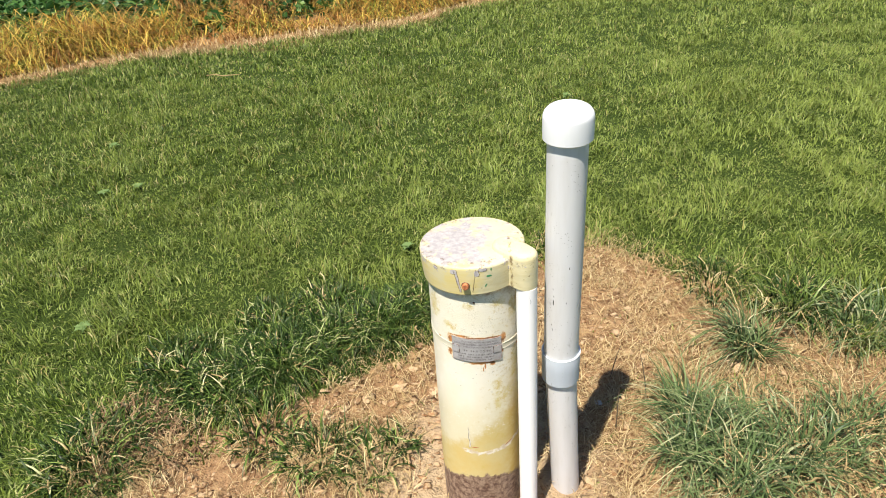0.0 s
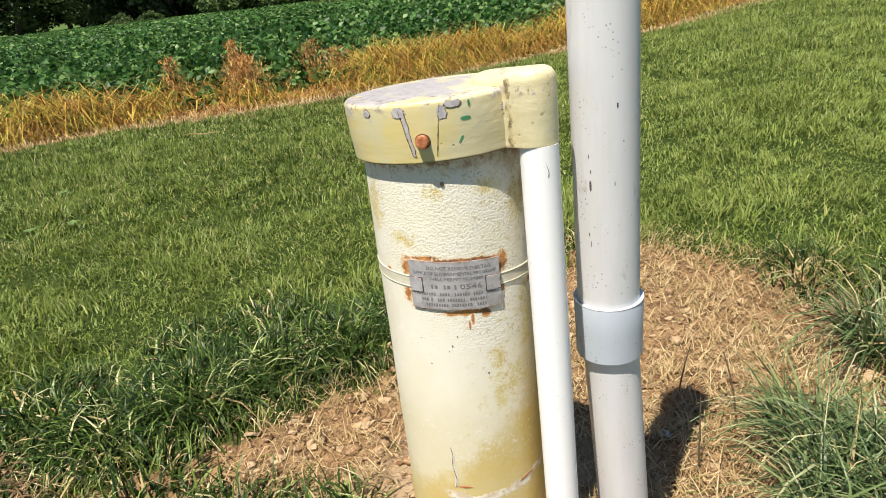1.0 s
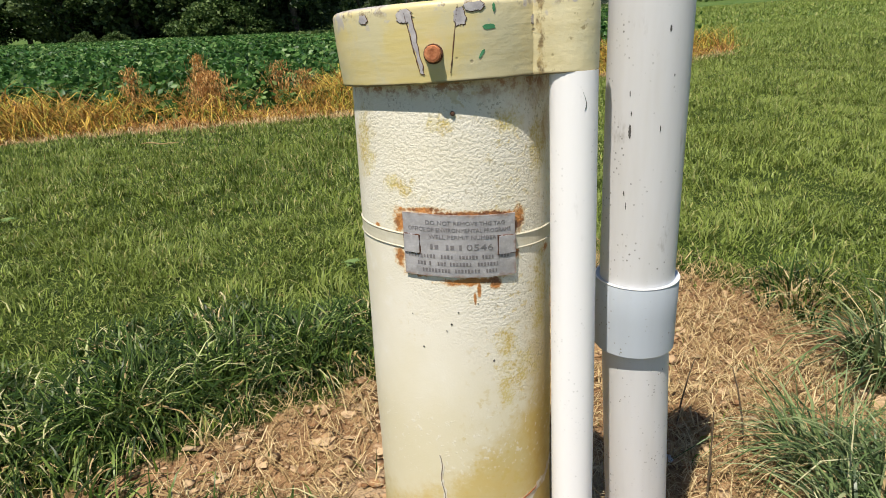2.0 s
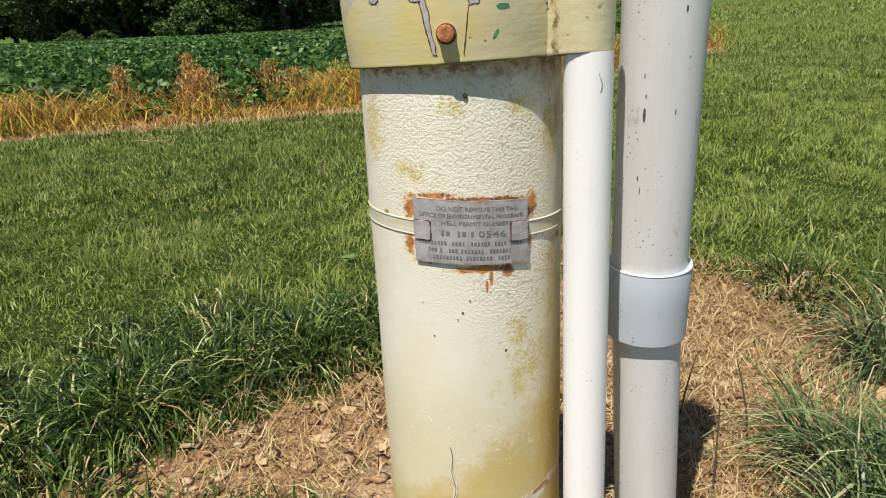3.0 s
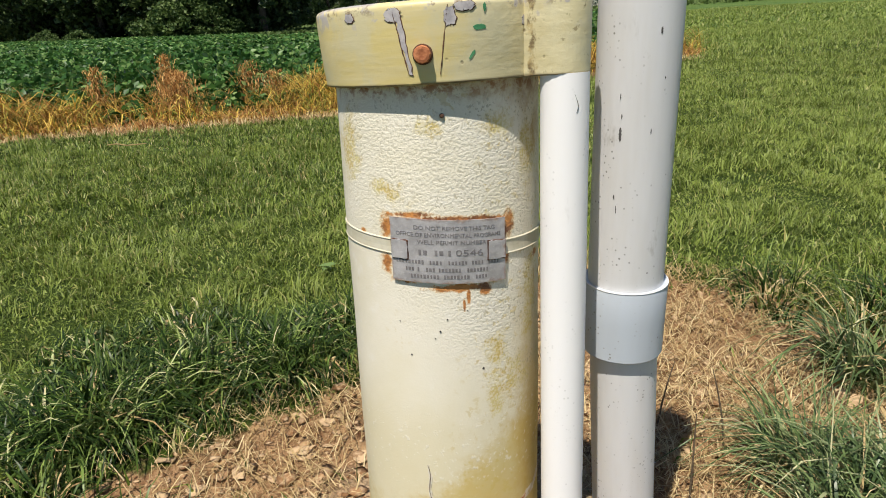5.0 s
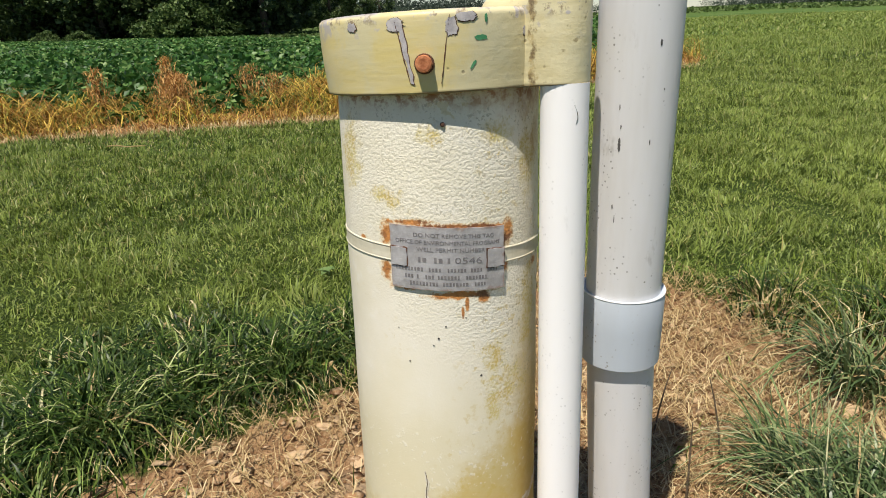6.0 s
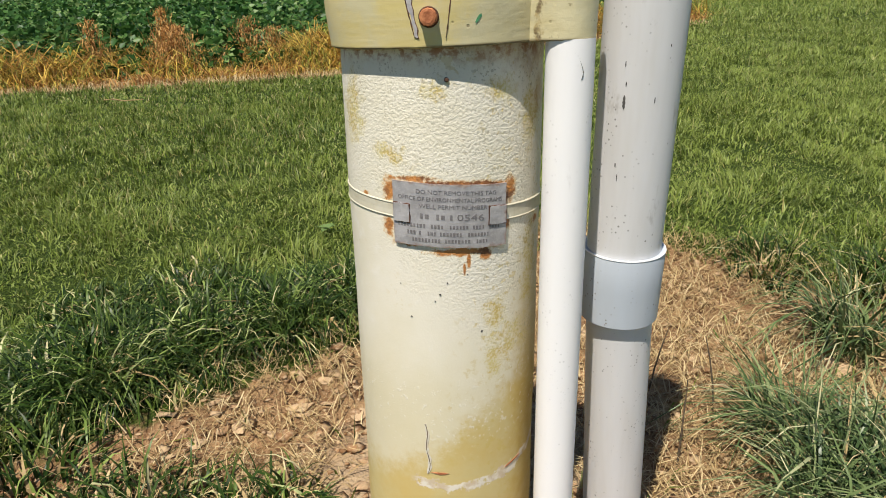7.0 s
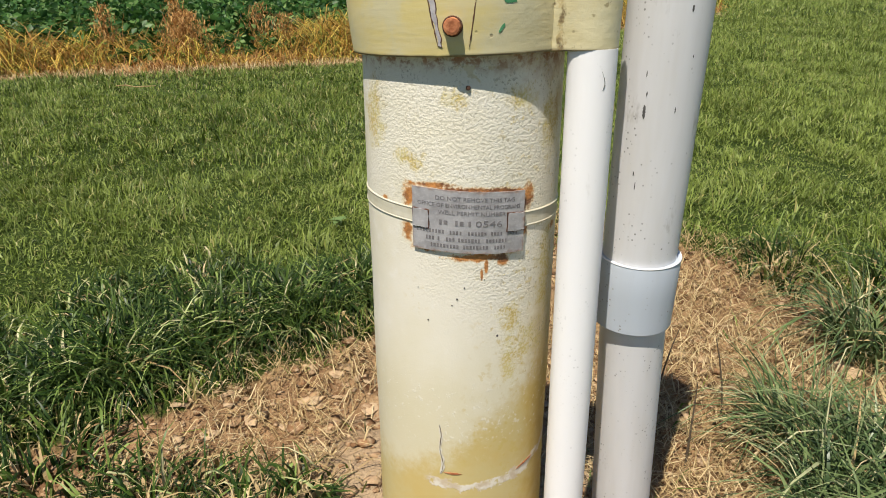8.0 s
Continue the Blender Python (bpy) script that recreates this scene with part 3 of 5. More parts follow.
def blade_arrays(base, height, width, heading, lean, curl, rng, segs=3):
    """Tapered blades: base (n, 3), the way each leans, how far, and how much its tip droops."""
    n = len(base)
    side = np.stack([-np.sin(heading), np.cos(heading), np.zeros(n)], 1)
    turn = rng.uniform(-1.2, 1.2, n)
    ahead = np.stack([np.cos(heading), np.sin(heading), np.zeros(n)], 1)
    side = side * np.cos(turn)[:, None] + ahead * np.sin(turn)[:, None]
    out = []
    for s in range(segs + 1):
        f = s / segs
        bend = lean * f + curl * f * f
        fwd, up = height * f * np.sin(bend), height * f * np.cos(bend)
        mid = base + ahead * fwd[:, None]
        mid[:, 2] += np.maximum(up, 0.002)
        w = width * (1 - f ** 1.6) * 0.5
        if s < segs:
            out += [mid - side * w[:, None], mid + side * w[:, None]]
        else:
            out.append(mid)
    v = np.stack(out, 1)
    k = v.shape[1]
    tri = []
    for s in range(segs - 1):
        a = 2 * s
        tri += [(a, a + 1, a + 3), (a, a + 3, a + 2)]
    tri.append((k - 3, k - 2, k - 1))
    f = (np.arange(n)[:, None, None] * k + np.array(tri)[None]).reshape(-1, 3)
    return v.reshape(-1, 3), f


def smooth01(a, b, v):
    t = np.clip((v - a) / (b - a), 0, 1)
    return t * t * (3 - 2 * t)


def hash2(i, j, seed):
    h = np.sin(i * 127.1 + j * 311.7 + seed * 74.7) * 43758.5453
    return h - np.floor(h)


def value_noise(x, y, scale, seed=0, octaves=3):
    out, amp, tot = 0, 1.0, 0.0
    for o in range(octaves):
        u, v = x * scale * 2 ** o, y * scale * 2 ** o
        i, j = np.floor(u), np.floor(v)
        fu, fv = u - i, v - j
        fu, fv = fu * fu * (3 - 2 * fu), fv * fv * (3 - 2 * fv)
        s = seed + 13 * o
        out = out + amp * ((hash2(i, j, s) * (1 - fu) + hash2(i + 1, j, s) * fu) * (1 - fv) + (hash2(i, j + 1, s) * (1 - fu) + hash2(i + 1, j + 1, s) * fu) * fv)
        tot += amp
        amp *= 0.5
    return out / tot


# ---- the lie of the land ----
DIRT = [(-1.02, 1.02), (-0.98, 1.24), (-0.76, 1.20), (-0.53, 1.27), (-0.38, 1.35), (-0.24, 1.43), (-0.10, 1.52), (0.12, 1.72), (0.36, 2.02), (0.52, 1.96), (0.65, 1.79),
        (0.78, 1.72), (0.88, 1.56), (1.06, 1.43), (1.25, 1.28), (1.2, 1.0), (0.8, 0.75), (0.3, 0.55), (-0.3, 0.6), (-0.8, 0.8)]


def dirt_depth(x, y):
    """Metres inside the bare patch; negative outside."""
    best = np.full(np.shape(x), 9.0)
    inside = np.zeros(np.shape(x), bool)
    for (ax, ay), (bx, by) in zip(DIRT, DIRT[1:] + DIRT[:1]):
        dx, dy = bx - ax, by - ay
        t = np.clip(((x - ax) * dx + (y - ay) * dy) / (dx * dx + dy * dy), 0, 1)
        best = np.minimum(best, np.hypot(x - ax - t * dx, y - ay - t * dy))
        hit = (ay > y) != (by > y)
        inside ^= hit & (x < ax + (y - ay) / (dy if abs(dy) > 1e-9 else 1e-9) * dx)
    return np.where(inside, best, -best)


def verge(x):
    """Where the lawn ends and the mown strip begins."""
    return 6.71 + 0.48 * x + 0.12 * np.sin(x * 1.7) + 0.07 * np.sin(x * 4.1 + 1)


def land(x, y):
    x, y = np.asarray(x, float), np.asarray(y, float)
    rise = 0.045 * smooth01(1.2, 2.0, y)
    left = rise - 0.055 * np.clip(y - 2.2, 0, 5.8) - 0.0105 * np.clip(y - 8, 0, 52) - 0.002 * np.clip(y - 60, 0, 140)
    right = rise - 0.004 * np.clip(y - 2.2, 0, 5) + 0.0085 * np.clip(y - 7, 0, 75)
    w = smooth01(-0.15, 0.6, x / np.maximum(y, 1.5))
    z = left * (1 - w) + right * w
    near = smooth01(12, 3, np.hypot(x, y))
    z = z + near * 0.03 * (value_noise(x + 40, y + 40, 1.1, 3) - 0.5)
    d = smooth01(-0.04, 0.1, dirt_depth(x, y))
    z = z + near * (1 - d) * 0.022 * smooth01(2.2, 1.5, y)
    z = z + near * d * (0.05 * (value_noise(x + 40, y + 40, 13, 5, 4) - 0.5) - 0.008)
    return z


def make_sheet():
    def axis(lo, hi, step, reach):
        mid = np.arange(lo, hi + 1e-6, step)
        grow, v, s = [], 0.0, step
        while v < reach:
            s *= 1.16
            v += s
            grow.append(v)
        g = np.array(grow)
        return np.concatenate([lo - g[::-1], mid, hi + g])
    xs, ys = axis(-1.5, 1.5, 0.02, 2500), axis(0.5, 2.4, 0.02, 2500)
    X, Y = np.meshgrid(xs, ys)
    Z = land(X, Y)
    nx, ny = len(xs), len(ys)
    idx = np.arange(nx * ny).reshape(ny, nx)
    f = np.stack([idx[:-1, :-1], idx[:-1, 1:], idx[1:, 1:], idx[1:, :-1]], -1).reshape(-1, 4)
    ob = mesh_from("ground", np.stack([X, Y, Z], -1).reshape(-1, 3), f, GROUND)
    over = Y - verge(X)
    masks = {
        "dirt": smooth01(-0.06, 0.08, dirt_depth(X, Y)),
        "strip": smooth01(-0.1, 0.1, over) * smooth01(4.4, 3.2, X),
        "field": smooth01(1.1, 1.5, over) * smooth01(0.38, 0.3, X / np.maximum(Y, 1.0)) * smooth01(66, 62, Y),
        "meadow": np.maximum(smooth01(62, 66, Y), smooth01(0.0, 0.6, over) * smooth01(0.33, 0.4, X / np.maximum(Y, 1.0))),
    }
    for k, v in masks.items():
        a = ob.data.attributes.new(k, "FLOAT", "POINT")
        a.data.foreach_set("value", v.astype(np.float32).ravel())
    ob.data.shade_smooth()
    tagged(ob, "sloping ground with mown lawn and a bare patch of dry tan soil", "ground", kind="structure")
    return ob


make_sheet()


# ---- the well head ----
def leaning(x, y, sx, sy, z_ref):
    """The pose of a thing whose axis passes (x, y) at height z_ref, with those slopes; its origin is where the axis meets z = 0."""
    d = Vector((sx, sy, 1)).normalized()
    rot = Vector((0, 0, 1)).rotation_difference(d).to_matrix().to_4x4()
    return Matrix.Translation((x - sx * z_ref, y - sy * z_ref, 0)) @ rot


R_CASE = 0.0895


def make_well():
    head = empty("well_head", leaning(0.0158, 1.0335, 0.0035, 0.058, 0.55), "cream painted steel well casing with yellow cap, in bare soil", "well head")
    part("casing", lathe([(0.0, -0.1), (R_CASE, -0.1)] + [(R_CASE + 0.0004 * math.sin(i * 1.7), -0.1 + i * 0.05) for i in range(1, 15)] + [(R_CASE, 0.64), (0.0, 0.64)], 96), CASING, head,
         "cream paint flaking to old yellow, brown rusty foot")
    # cap: a skirt with a shallow dome, rounded at the shoulder and rolled in below
    base = 0.6135
    prof = [(0.0850, 0.003), (0.0945, 0.0), (0.0957, 0.0004), (0.0962, 0.0014)]
    prof += [(0.0963 + 0.0028 * i / 8 + 0.0006 * math.sin(i / 8 * math.pi), 0.004 + i / 8 * 0.05) for i in range(9)]
    prof += [(0.0991 - 0.005 * (1 - math.cos(a)), 0.0545 + 0.005 * math.sin(a)) for a in (0.2, 0.45, 0.7, 0.95, 1.2, 1.45)]
    prof += [(0.075, 0.0602), (0.05, 0.061), (0.02, 0.0615), (0.0, 0.0615)]
    cap = part("cap", lathe(prof, 96), CAP, head, "pale yellow cast cap with worn grey top", at=Matrix.Translation((0, -0.0045, base)) @ pose(0, 0, 0, 0.6, -1.5, 0))
    # hub over the conduit: a rounded boss running in towards the middle
    bm = bmesh.new()
    a, b = Vector((0.0915, -0.0745)), Vector((0.064, -0.034))
    d = (b - a).normalized()
    nrm = Vector((-d.y, d.x))
    prof_r = [(0.0205, 0.0005), (0.0222, 0.0015), (0.0232, 0.03)] + [(0.0238 - 0.012 * (1 - math.cos(q / 8 * math.pi / 2)), 0.0620 + 0.0125 * math.sin(q / 8 * math.pi / 2)) for q in range(9)] + [(0.004, 0.0750)]
    rings = []
    for r, z in prof_r:
        ring = []
        for i in range(13):
            t = math.pi * i / 12
            p = a + (nrm * math.cos(t) - d * math.sin(t)) * r
            ring.append(bm.verts.new((p.x, p.y, z)))
        for i in range(13):
            t = math.pi * i / 12
            p = b - (nrm * math.cos(t) - d * math.sin(t)) * (r * 1.18)
            ring.append(bm.verts.new((p.x, p.y, z - 0.003)))
        rings.append(ring)
    for q, w in zip(rings, rings[1:]):
        for i in range(26):
            j = (i + 1) % 26
            bm.faces.new((q[i], q[j], w[j], w[i]))
    bm.faces.new(rings[0][::-1])
    bm.faces.new(rings[-1])
    bmesh.ops.recalc_face_normals(bm, faces=bm.faces)
    part("conduit_hub", bm, CAP, cap)
    # rusty bolt in a lug on the skirt
    bolt = lathe([(0.0, -0.004), (0.0064, -0.004), (0.0064, 0.0066), (0.0058, 0.0079), (0.0040, 0.0083), (0.0, 0.0079)], 12)
    ang = radians(-9.7)
    part("bolt", bolt, RUST, cap, "rusty orange bolt head", at=Matrix.Translation((0.0968 * math.sin(ang), -0.0968 * math.cos(ang), 0.022)) @ pose(0, 0, 0, 90, 0, math.degrees(ang)))
    part("bolt_ring", lathe([(0.0062, -0.004), (0.0078, -0.004), (0.0076, 0.0012), (0.0070, 0.0024), (0.0062, 0.0022), (0.0062, -0.002)], 22), DARK, cap, "dark rusted edge round the bolt",
         at=Matrix.Translation((0.0968 * math.sin(ang), -0.0968 * math.cos(ang), 0.022)) @ pose(0, 0, 0, 90, 0, math.degrees(ang)))
    # peeled paint and marks on the skirt
    def mark(name, mid, z, w, h, mat, seed, ragged=0.1, tilt=0.0, nx=6, ny=8, soft=0.9, lift=0.0004):
        # a slightly larger dark patch beneath stands in for the peeled edge's shadow
        if mat is BARE:
            mark("peel_shadow", mid + 0.2, z - 0.0003, w + 0.0008, h + 0.0006, DARK, seed, ragged, tilt, nx, ny, soft, 0.0002)
        bm = wrapped(w, h, 0.0994, mid, 0, lift, nx, ny, ragged, seed, soft)
        for v in bm.verts:
            s = v.co.z
            turn = Matrix.Rotation(tilt * s / 0.0994, 3, "Z")
            v.co = turn @ v.co
            v.co.z += z
            slim = (0.0967 + 0.0028 * min(max((v.co.z - 0.004) / 0.05, 0), 1)) / 0.0994
            v.co.x, v.co.y = v.co.x * slim, v.co.y * slim
        part(name, bm, mat, cap)
    mark("peeled_strip", -17.6, 0.031, 0.0034, 0.046, BARE, 1, 0.22, -0.17, 2, 14, 0.6)
    mark("crack", -18.9, 0.030, 0.0009, 0.044, DARK, 2, 0.4, -0.19, 1, 14, 0.7)
    mark("crack", -0.4, 0.031, 0.0008, 0.048, DARK, 3, 0.4, 0.16, 1, 14, 0.7)
    mark("peeled_patch", 2.5, 0.047, 0.009, 0.012, BARE, 4, 0.09, 0.0, 10, 10, 0.75)
    mark("peeled_patch", -21.3, 0.050, 0.013, 0.009, BARE, 5, 0.09, 0.0, 10, 10, 0.75)
    mark("peeled_patch", -43.5, 0.0505, 0.009, 0.006, BARE, 6, 0.09, 0.0, 10, 10, 0.75)
    mark("peeled_patch", 9.0, 0.0535, 0.015, 0.006, BARE, 15, 0.09, 0.0, 10, 8, 0.75)
    mark("peeled_strip", 43.8, 0.029, 0.0020, 0.044, STRAP, 16, 0.35, 0.1, 2, 12, 0.7)
    mark("crack", 45.0, 0.027, 0.0007, 0.036, STEM, 17, 0.4, 0.1, 1, 12, 0.6)
    mark("green_mark", 15.5, 0.0385, 0.0105, 0.0036, GREEN, 7, 0.08, 0.0, 8, 5, 0.8)
    mark("green_mark", 11.8, 0.0195, 0.0026, 0.006, GREEN, 8, 0.12, 0.6)
    mark("green_mark", 17.9, 0.052, 0.0022, 0.006, GREEN, 9, 0.12)
    mark("crack", 42.5, 0.030, 0.0016, 0.052, DARK, 10, 0.4, 0.1, 1, 14, 0.6)
    mark("peeled_patch", 39.5, 0.042, 0.005, 0.007, BARE, 11, 0.09, 0.0, 10, 10, 0.75)
    # screw below the cap
    screw = lathe([(0.0, -0.002), (0.0019, -0.002), (0.0019, 0.001), (0.001, 0.0018), (0.0, 0.0018)], 12)
    part("screw", screw, DARK, head, "small rusty screw", at=Matrix.Translation((-0.004, -0.0895, 0.5885)) @ pose(0, 0, 0, 90, 0, 0))
    # long crack with pale lips, rust spots and small pits low on the paint
    for name, mat, w, lift, seed in (("peeled_strip", PALE, 0.0030, 0.0003, 50), ("crack", STEM, 0.0006, 0.0006, 51)):
        bm = wrapped(w, 0.056, R_CASE, -18.8, 0.248, lift, 2, 14, 0.35, seed, 0.6)
        for v in bm.verts:
            v.co = Matrix.Rotation((0.0026 * math.sin((0.276 - v.co.z) * 40) + 0.0014 * math.sin(v.co.z * 170)) / R_CASE, 3, "Z") @ v.co
        part(name, bm, mat, head, "thin dark crack in the paint" if name == "crack" else "")
    part("rust_spot", wrapped(0.014, 0.0020, R_CASE, -10.5, 0.2210, 0.0004, 10, 4, 0.2, 52, 0.8), RUST, head, "small orange rust spot")
    bm = wrapped(0.020, 0.0018, R_CASE, 40.0, 0.2150, 0.0004, 12, 4, 0.2, 53, 0.8)
    for v in bm.verts:
        v.co.z += 0.25 * (v.co.x - 0.0575)
    part("rust_spot", bm, RUST, head, "small orange rust spot")
    for i, (x, z, d) in enumerate(((-0.0121, 0.4087, 0.0017), (-0.0058, 0.4196, 0.0014), (0.0243, 0.3704, 0.0021), (-0.0372, 0.3862, 0.0014), (-0.0165, 0.4025, 0.0010), (0.0115, 0.4265, 0.0009), (-0.0455, 0.4165, 0.0010))):
        part("paint_pit", wrapped(d, d, R_CASE, math.degrees(math.asin(x / R_CASE)), z, 0.0003, 5, 5, 0.1, 60 + i, 0.95), SCUFF, head)
    # strap and plate
    def slant(bm):
        for v in bm.verts:
            v.co.z -= 0.061 * (v.co.x + 0.0895)
        return bm
    part("strap", slant(lathe([(R_CASE - 0.002, 0.4788), (R_CASE + 0.0008, 0.4788), (R_CASE + 0.0013, 0.4797), (R_CASE + 0.0008, 0.4806), (R_CASE + 0.0006, 0.485), (R_CASE + 0.0007, 0.4907), (R_CASE + 0.0013, 0.4915), (R_CASE + 0.0008, 0.4923), (R_CASE - 0.002, 0.4923)], 96)), STRAP, head, "painted metal strap", smooth=False)
    plate = part("plate", slant(wrapped(0.098, 0.0540, R_CASE + 0.0012, -1.2, 0.4845, 0.0012, 24, 6, 0.004, 12)), PLATE, head, "weathered grey metal plate with stamped lettering", smooth=False)
    for mid, w in ((-1.2 - 26.2, 0.0140), (-1.2 + 25.6, 0.0165)):
        part("rust_line", slant(wrapped(w + 0.0012, 0.0166, R_CASE + 0.0024, mid, 0.4850, 0.0007, 6, 3, 0.03, 25 + int(mid))), DARK, plate, smooth=False)
        part("strap_end", slant(wrapped(w, 0.0154, R_CASE + 0.0025, mid, 0.4852, 0.0012, 6, 3, 0.03, 20 + int(mid))), PLATE, plate, smooth=False)
    def bend(bm, z_mid):
        for v in bm.verts:
            t = v.co.x / R_CASE + radians(-1.2)
            r = R_CASE + 0.0025 + v.co.z
            v.co = Vector((r * math.sin(t), -r * math.cos(t), z_mid + v.co.y))
    def words(text, z, size, width, shift=0.0):
        cu = bpy.data.curves.new("lettering", "FONT")
        cu.body, cu.size, cu.align_x, cu.align_y = text, size, "CENTER", "CENTER"
        cu.extrude, cu.resolution_u = 0.0002, 2
        tmp = new("lettering", cu)
        me = bpy.data.meshes.new_from_object(tmp.evaluated_get(bpy.context.evaluated_depsgraph_get()))
        bpy.data.objects.remove(tmp)
        bm = bmesh.new()
        bm.from_mesh(me)
        bpy.data.meshes.remove(me)
        span = max(v.co.x for v in bm.verts) - min(v.co.x for v in bm.verts)
        for v in bm.verts:
            v.co.x = v.co.x * width / span + shift
        bend(bm, z)
        slant(bm)
        part("lettering", bm, LETTER, plate, smooth=False)
    worn_text = bmesh.new()
    def bars(z, h, spans, pitch=0.0027):
        """Unreadable words: rows of small upright bars, one to a character."""
        bm = bmesh.new()
        for x0, x1 in spans:
            for i in range(max(1, round((x1 - x0) / pitch))):
                wide, tall = pitch * (0.5, 0.74, 0.62)[i % 3], h * (1.0, 0.86, 0.95, 0.8)[(i * 3) % 4]
                mid = x0 + (i + 0.5) * pitch
                quad = [bm.verts.new((mid + u * wide / 2, v * tall / 2, 0.0002)) for u, v in ((-1, -1), (1, -1), (1, 1), (-1, 1))]
                bm.faces.new(quad)
        bend(bm, z)
        slant(bm)
        me = bpy.data.meshes.new("row")
        bm.to_mesh(me)
        bm.free()
        worn_text.from_mesh(me)
        bpy.data.meshes.remove(me)
    words("DO NOT REMOVE THIS TAG", 0.5045, 0.0050, 0.066, 0.005)
    words("OFFICE OF ENVIRONMENTAL PROGRAMS", 0.4985, 0.0050, 0.087, 0.0)
    words("WELL PERMIT NUMBER", 0.4925, 0.0050, 0.056, 0.002)
    words("0546", 0.4838, 0.0078, 0.0225, 0.016)
    bars(0.4838, 0.0046, [(-0.026, -0.0165), (-0.013, -0.004), (-0.0022, 0.0025)], 0.0042)
    bars(0.4755, 0.0034, [(-0.045, -0.020), (-0.017, -0.005), (-0.002, 0.014), (0.017, 0.028), (0.031, 0.042)])
    bars(0.4692, 0.0034, [(-0.037, -0.030), (-0.027, -0.023), (-0.020, -0.013), (-0.010, 0.009), (0.013, 0.031)])
    bars(0.4632, 0.0034, [(-0.033, -0.009), (-0.006, 0.016), (0.020, 0.031)])
    tagged(part("worn_lettering", worn_text, LETTER, plate, smooth=False), "rows of worn stamped lettering", kind="stuff")
    return head


make_well()


def make_conduit():
    pipe = empty("conduit", leaning(0.1099, 0.9518, -0.0055, 0.0518, 0.55), "narrow white plastic conduit rising from soil into the well cap", "conduit")
    r = 0.0192
    part("pipe", lathe([(0.0, -0.1), (r, -0.1), (r, 0.1), (r, 0.3), (r, 0.5), (r, 0.6208), (0.0, 0.6208)], 48), WHITE_PVC, pipe)
    bm = wrapped(0.0004, 0.014, r + 0.0001, 12, 0.598, 0.0002, 1, 10, 0.3, 31, 0.7)
    for v in bm.verts:
        v.co.x += 0.0016 * math.sin((v.co.z - 0.590) * 260)
    part("scratch", bm, SCUFF, pipe, "thin dark scratch")


make_conduit()


def make_vent_pipe():
    pipe = empty("vent_pipe", leaning(0.1842, 0.9971, -0.0083, -0.0103, 0.39), "tall grey plastic pipe with a white domed end cap", "pipe")
    r = 0.0345
    low = 0.0322
    part("lower_pipe", lathe([(0.0, -0.1), (low, -0.1), (low, 0.1), (low, 0.25), (low, 0.375), (0.0, 0.375)], 64), GREY_PVC, pipe,
         at=pipe.matrix_basis.inverted() @ leaning(0.1842, 0.9971, -0.0603, -0.0147, 0.39))
    part("upper_pipe", lathe([(0.0, 0.376), (r, 0.376), (r, 0.5), (r, 0.7), (r, 0.905), (0.0, 0.905)], 64), GREY_PVC, pipe)
    cup = part("coupling", lathe([(r - 0.002, 0.3545), (0.0376, 0.3532), (0.0381, 0.3542), (0.0384, 0.39), (0.0388, 0.4235), (0.0385, 0.4245), (r - 0.002, 0.4245)], 64), COUPLING_PVC, pipe, "bluish grey coupling sleeve")
    part("rim", lathe([(0.0379, 0.4242), (0.0389, 0.4244), (0.0392, 0.4250), (0.0389, 0.4256), (0.0381, 0.4256), (0.0379, 0.4242)], 64), CAP_PVC, cup, "white rim")
    dome = [(0.0418 * math.cos(a) ** 0.6, 0.9235 + 0.0215 * math.sin(a)) for a in (0.0, 0.2, 0.45, 0.7, 0.95, 1.2, 1.4)]
    part("end_cap", lathe([(r - 0.002, 0.887), (0.0402, 0.886), (0.0417, 0.8875), (0.042, 0.905)] + dome + [(0.0, 0.9452)], 64), CAP_PVC, pipe, "white domed end cap")
    for mid, z, w, h, s in ((-39, 0.567, 0.0022, 0.0115, 41), (-38, 0.582, 0.0009, 0.004, 42), (8, 0.648, 0.0016, 0.005, 43), (2, 0.5695, 0.0007, 0.005, 45), (-41, 0.598, 0.0007, 0.005, 46), (-44, 0.513, 0.0010, 0.004, 47), (-40, 0.502, 0.0007, 0.007, 48), (18, 0.612, 0.0007, 0.002, 50)):
        part("scuff", wrapped(w, h, r, mid, z, 0.0003, 4, 8, 0.1, s, 0.95), SCUFF, pipe, "dark scuff mark")


make_vent_pipe()


# ---- grass ----
def clear_of_pipes(x, y):
    return (np.hypot(x - 0.0, y - 1.0) > 0.095) & (np.hypot(x - 0.1, y - 0.925) > 0.028) & (np.hypot(x - 0.205, y - 1.0) > 0.042)


